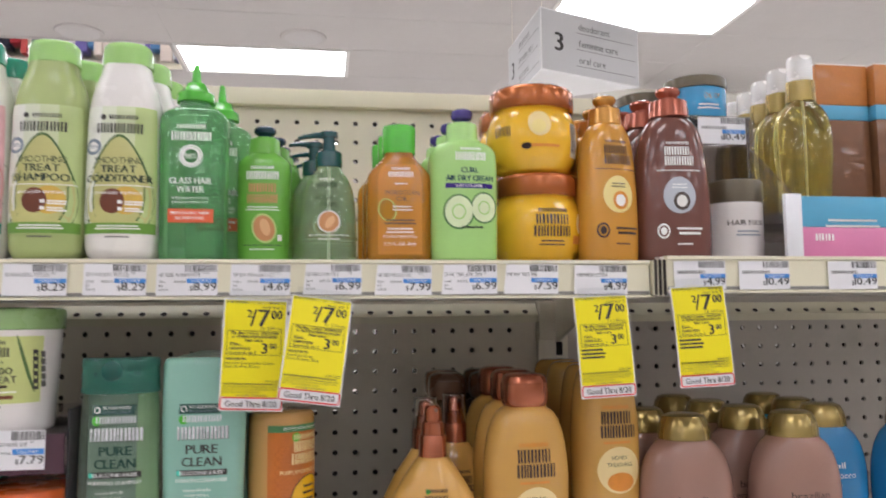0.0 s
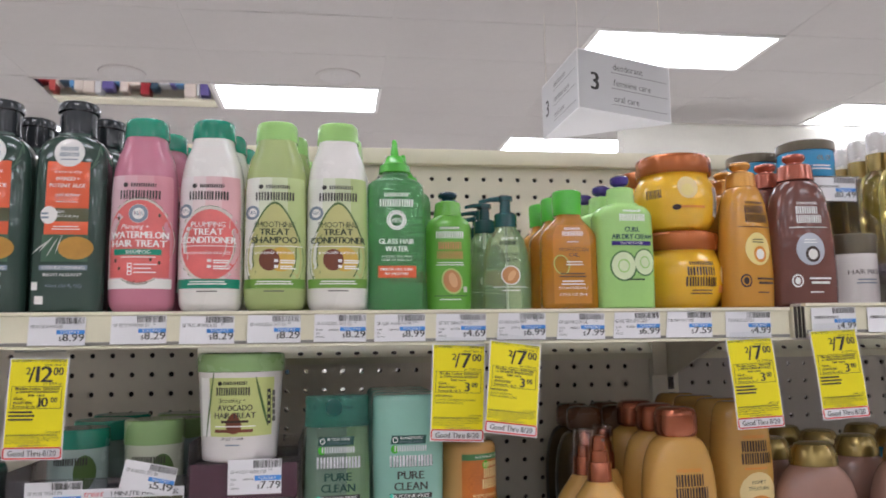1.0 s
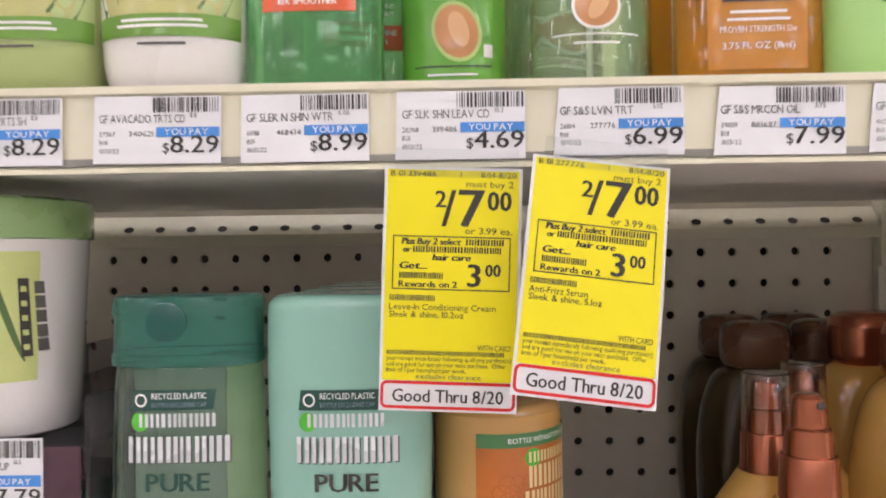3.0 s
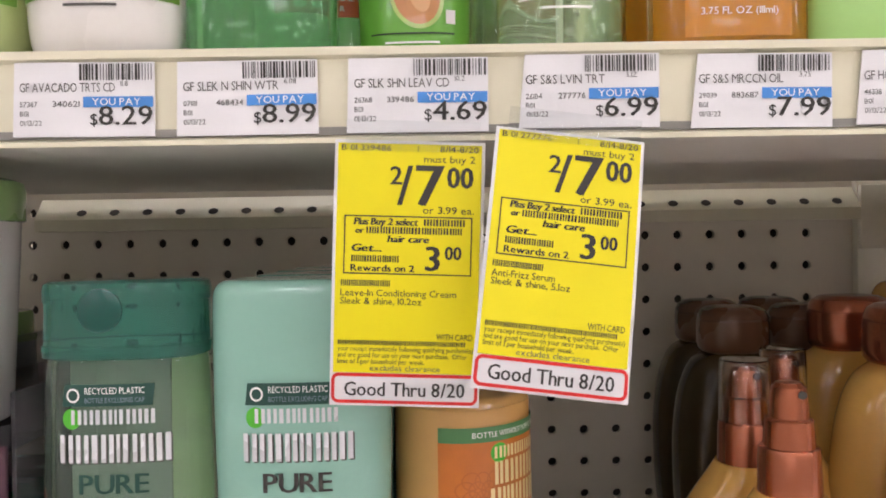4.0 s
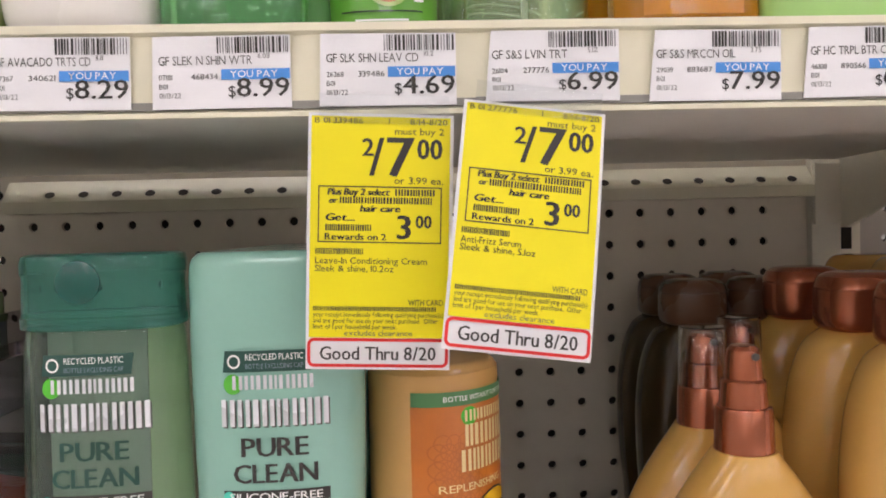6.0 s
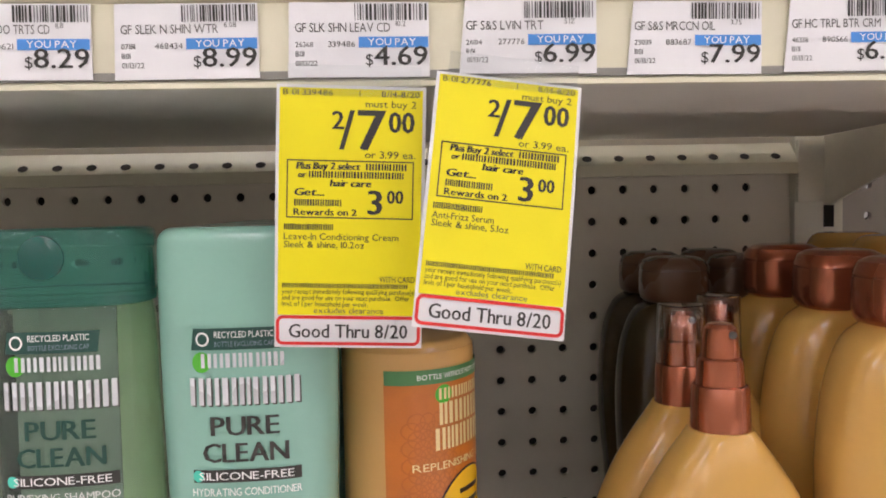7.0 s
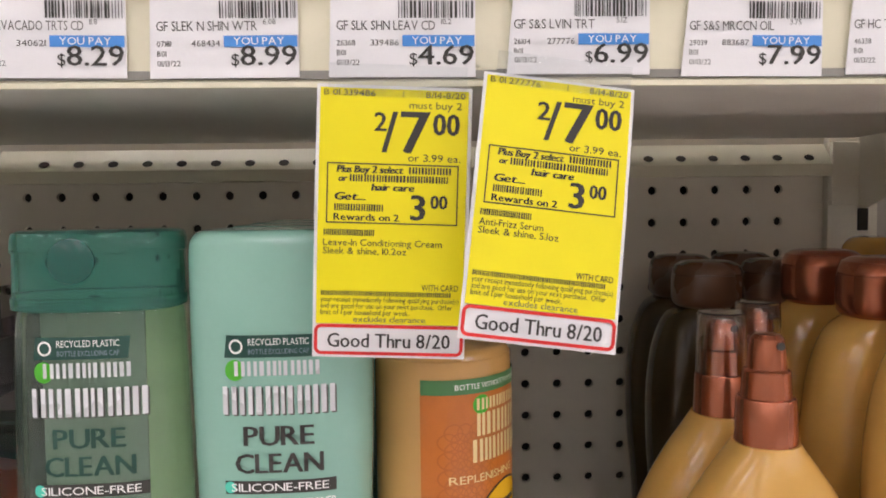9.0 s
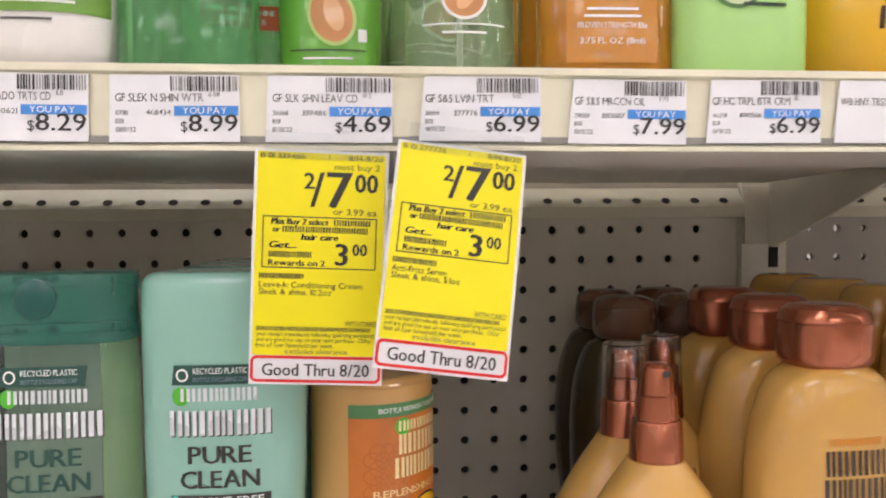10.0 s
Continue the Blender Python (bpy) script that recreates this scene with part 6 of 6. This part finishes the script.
def sale_tag(x, z, tilt, lead, price, reward, codes, y=0.7955, w=0.0545, h=0.0985, tip=0.0, lines=()):
    """A hanging yellow sale tag; x, z is its upper left corner."""
    ob = root("sale_tag", "yellow paper sale tag with a red-framed date strip", "sale tag", pose(x, y, z, tip, tilt, 0), "yellow sale tags")
    n = 6
    v = []
    for j in range(n + 1):
        q = -h * j / n
        bow = 0.0012 * math.sin(math.pi * j / n)
        v += [(0, -bow, q), (w, -bow, q)]
    k = len(v)
    faces = [(2 * j + 2, 2 * j + 3, 2 * j + 1, 2 * j) for j in range(n)]
    v2 = [(a, b + 0.0004, c) for a, b, c in v]
    part("card", mesh_of("card", v + v2, faces + [tuple(i + k for i in q)[::-1] for q in faces], PAPER, True), ob)
    p = Print()
    e = 0.0012
    H = h

    def Z(t):
        return -H * t
    for j in range(12):
        p.rect(YELLOW, e, Z(0.012 + 0.862 * (j + 1) / 12), w - e, Z(0.012 + 0.862 * j / 12), 1, "yellow_field")
    if codes:
        p.text(INK, codes[0], w * 0.045, Z(0.040), 0.0021, w * 0.33, 2, align="l")
        p.text(INK, "1", w * 0.555, Z(0.040), 0.0021, None, 2)
        p.text(INK, "8/14-8/20", w * 0.955, Z(0.040), 0.0021, w * 0.255, 2, align="r")
    p.text(INK, "must buy 2", w * 0.935, Z(0.080), 0.0025, w * 0.34, 2, align="r")
    wide = len(price) > 1
    x7 = w * (0.55 if not wide else 0.47)
    p.text(INK, lead, x7 - w * 0.100, Z(0.165), 0.0066, None, 2, align="r", bold=0.0002)
    p.text(INK, "/", x7 - w * 0.125, Z(0.240), 0.0142, w * 0.095, 2, align="l", bold=0.0002)
    p.text(INK, price, x7, Z(0.242), 0.0148, w * (0.175 if not wide else 0.27), 2, align="l", bold=0.0005)
    p.text(INK, "00", w * 0.920, Z(0.174), 0.0076, w * 0.165, 2, align="r", bold=0.0003)
    p.text(INK, "or 3.99 ea." if not wide else "or 8.99 ea.", w * 0.935, Z(0.272), 0.0026, w * 0.34, 2, align="r")
    x0, x1, z0, z1, t = w * 0.075, w * 0.925, Z(0.503), Z(0.283), 0.00045
    for q in ((x0, z0, x1, z0 + t), (x0, z1 - t, x1, z1), (x0, z0 + t, x0 + t, z1 - t), (x1 - t, z0 + t, x1, z1 - t)):
        p.rect(INK, *q, 2, "frame_line")
    p.text(INK, "Plus Buy 2 select", w * 0.14, Z(0.318), 0.0025, w * 0.42, 2, align="l", shear=0.15, bold=0.0002)
    p.blocks(INK, w * 0.74, Z(0.318), w * 0.28, 0.0024, 7, 2)
    p.text(INK, "or", w * 0.15, Z(0.350), 0.0022, None, 2, align="l", shear=0.15, bold=0.0002)
    p.blocks(INK, w * 0.54, Z(0.350), w * 0.64, 0.0024, 17, 2)
    p.text(INK, "hair care", w * 0.5, Z(0.382), 0.0025, w * 0.27, 2, shear=0.15, bold=0.0002)
    p.text(INK, "Get...", w * 0.125, Z(0.418), 0.0027, w * 0.20, 2, align="l", shear=0.15, bold=0.0002)
    p.blocks(INK, w * 0.285, Z(0.457), w * 0.32, 0.0024, 10, 2)
    p.text(INK, "Rewards on 2", w * 0.125, Z(0.492), 0.0024, w * 0.42, 2, align="l", bold=0.0001)
    p.text(INK, reward, w * 0.625, Z(0.486), 0.0089, None, 2, align="l" if len(reward) < 2 else "c", bold=0.0004)
    p.text(INK, "00", w * 0.855, Z(0.443), 0.0048, w * 0.105, 2, align="r", bold=0.0002)
    if lines:
        p.blocks(INK, w * 0.225, Z(0.548), w * 0.33, 0.0022, 13, 2)
        for i, s in enumerate(lines):
            p.text(INK, s, w * 0.06, Z(0.585 + 0.031 * i), 0.0024, w * (0.0257 if len(s) < 25 else 0.0285) * len(s), 2, align="l")
    else:
        p.lines(INK, w * 0.06, Z(0.545), w * 0.5, 0.0018, 3, 0.0034, 2, align="l")
    p.text(INK, "WITH CARD", w * 0.945, Z(0.745), 0.0022, w * 0.24, 2, align="r")
    p.text(INK, "your receipt immediately following qualifying purchase(s)", w * 0.05, Z(0.792), 0.0018, w * 0.90, 2, align="l")
    p.blocks(INK, w * 0.475, Z(0.769), w * 0.85, 0.0017, 34, 2)
    p.text(INK, "and are good for use on your next purchase.  Offer", w * 0.05, Z(0.816), 0.0018, w * 0.86, 2, align="l")
    p.text(INK, "limit of 1 per household per week.", w * 0.05, Z(0.840), 0.0018, w * 0.58, 2, align="l")
    p.text(GREYINK, "excludes clearance", w * 0.50, Z(0.866), 0.0021, w * 0.47, 2)
    # red frame with round corners
    r0, r1, zz0, zz1 = w * 0.012, w * 0.988, Z(0.990), Z(0.876)
    p.round_frame(REDINK, r0, zz0, r1, zz1, 0.0026, 0.0012)
    p.text(INK, "Good Thru 8/20", w * 0.5, Z(0.961), 0.0051, w * 0.80, 2.6, bold=0.0001)
    # follow the bow of the card
    for key, (vv, ff) in p.sets.items():
        p.sets[key] = ([(a, b - 0.0012 * math.sin(math.pi * min(1, max(0, -c / h))), c) for a, b, c in vv], ff)
    p.finish(ob)
    # clear tape that holds it
    part("tape", mesh_of("tape", [(0.004, -0.001, -0.004), (w - 0.002, -0.001, -0.004), (w - 0.002, -0.003, 0.007), (0.004, -0.003, 0.007)], [(0, 1, 2, 3)], CLEAR), ob)
    return ob


sale_tag(-0.2328, 1.3690, 2.4, "2", "7", "3", ("B 01 339486",), y=0.7970, w=0.0548, h=0.0972, lines=("Leave-In Conditioning Cream", "Sleek & shine, 10.2oz"))
sale_tag(-0.1742, 1.3722, 7.4, "2", "7", "3", ("B 01 277776",), y=0.7920, tip=-11.5, w=0.0535, h=0.0932, lines=("Anti-Frizz Serum", "Sleek & shine, 5.1oz"))
sale_tag(0.0830, 1.3690, -2.4, "2", "7", "3", ("B 01 340562",), y=0.7960, tip=-5, w=0.0530, h=0.0945)
sale_tag(0.1762, 1.3772, -2.4, "2", "7", "3", ("B 01 340570",), y=0.7900, tip=-5, w=0.0545, h=0.0945)
sale_tag(-0.6345, 1.3605, 0.8, "2", "12", "10", ("B 01 311020",), y=0.7960, tip=-3.5, w=0.0530, h=0.0940)
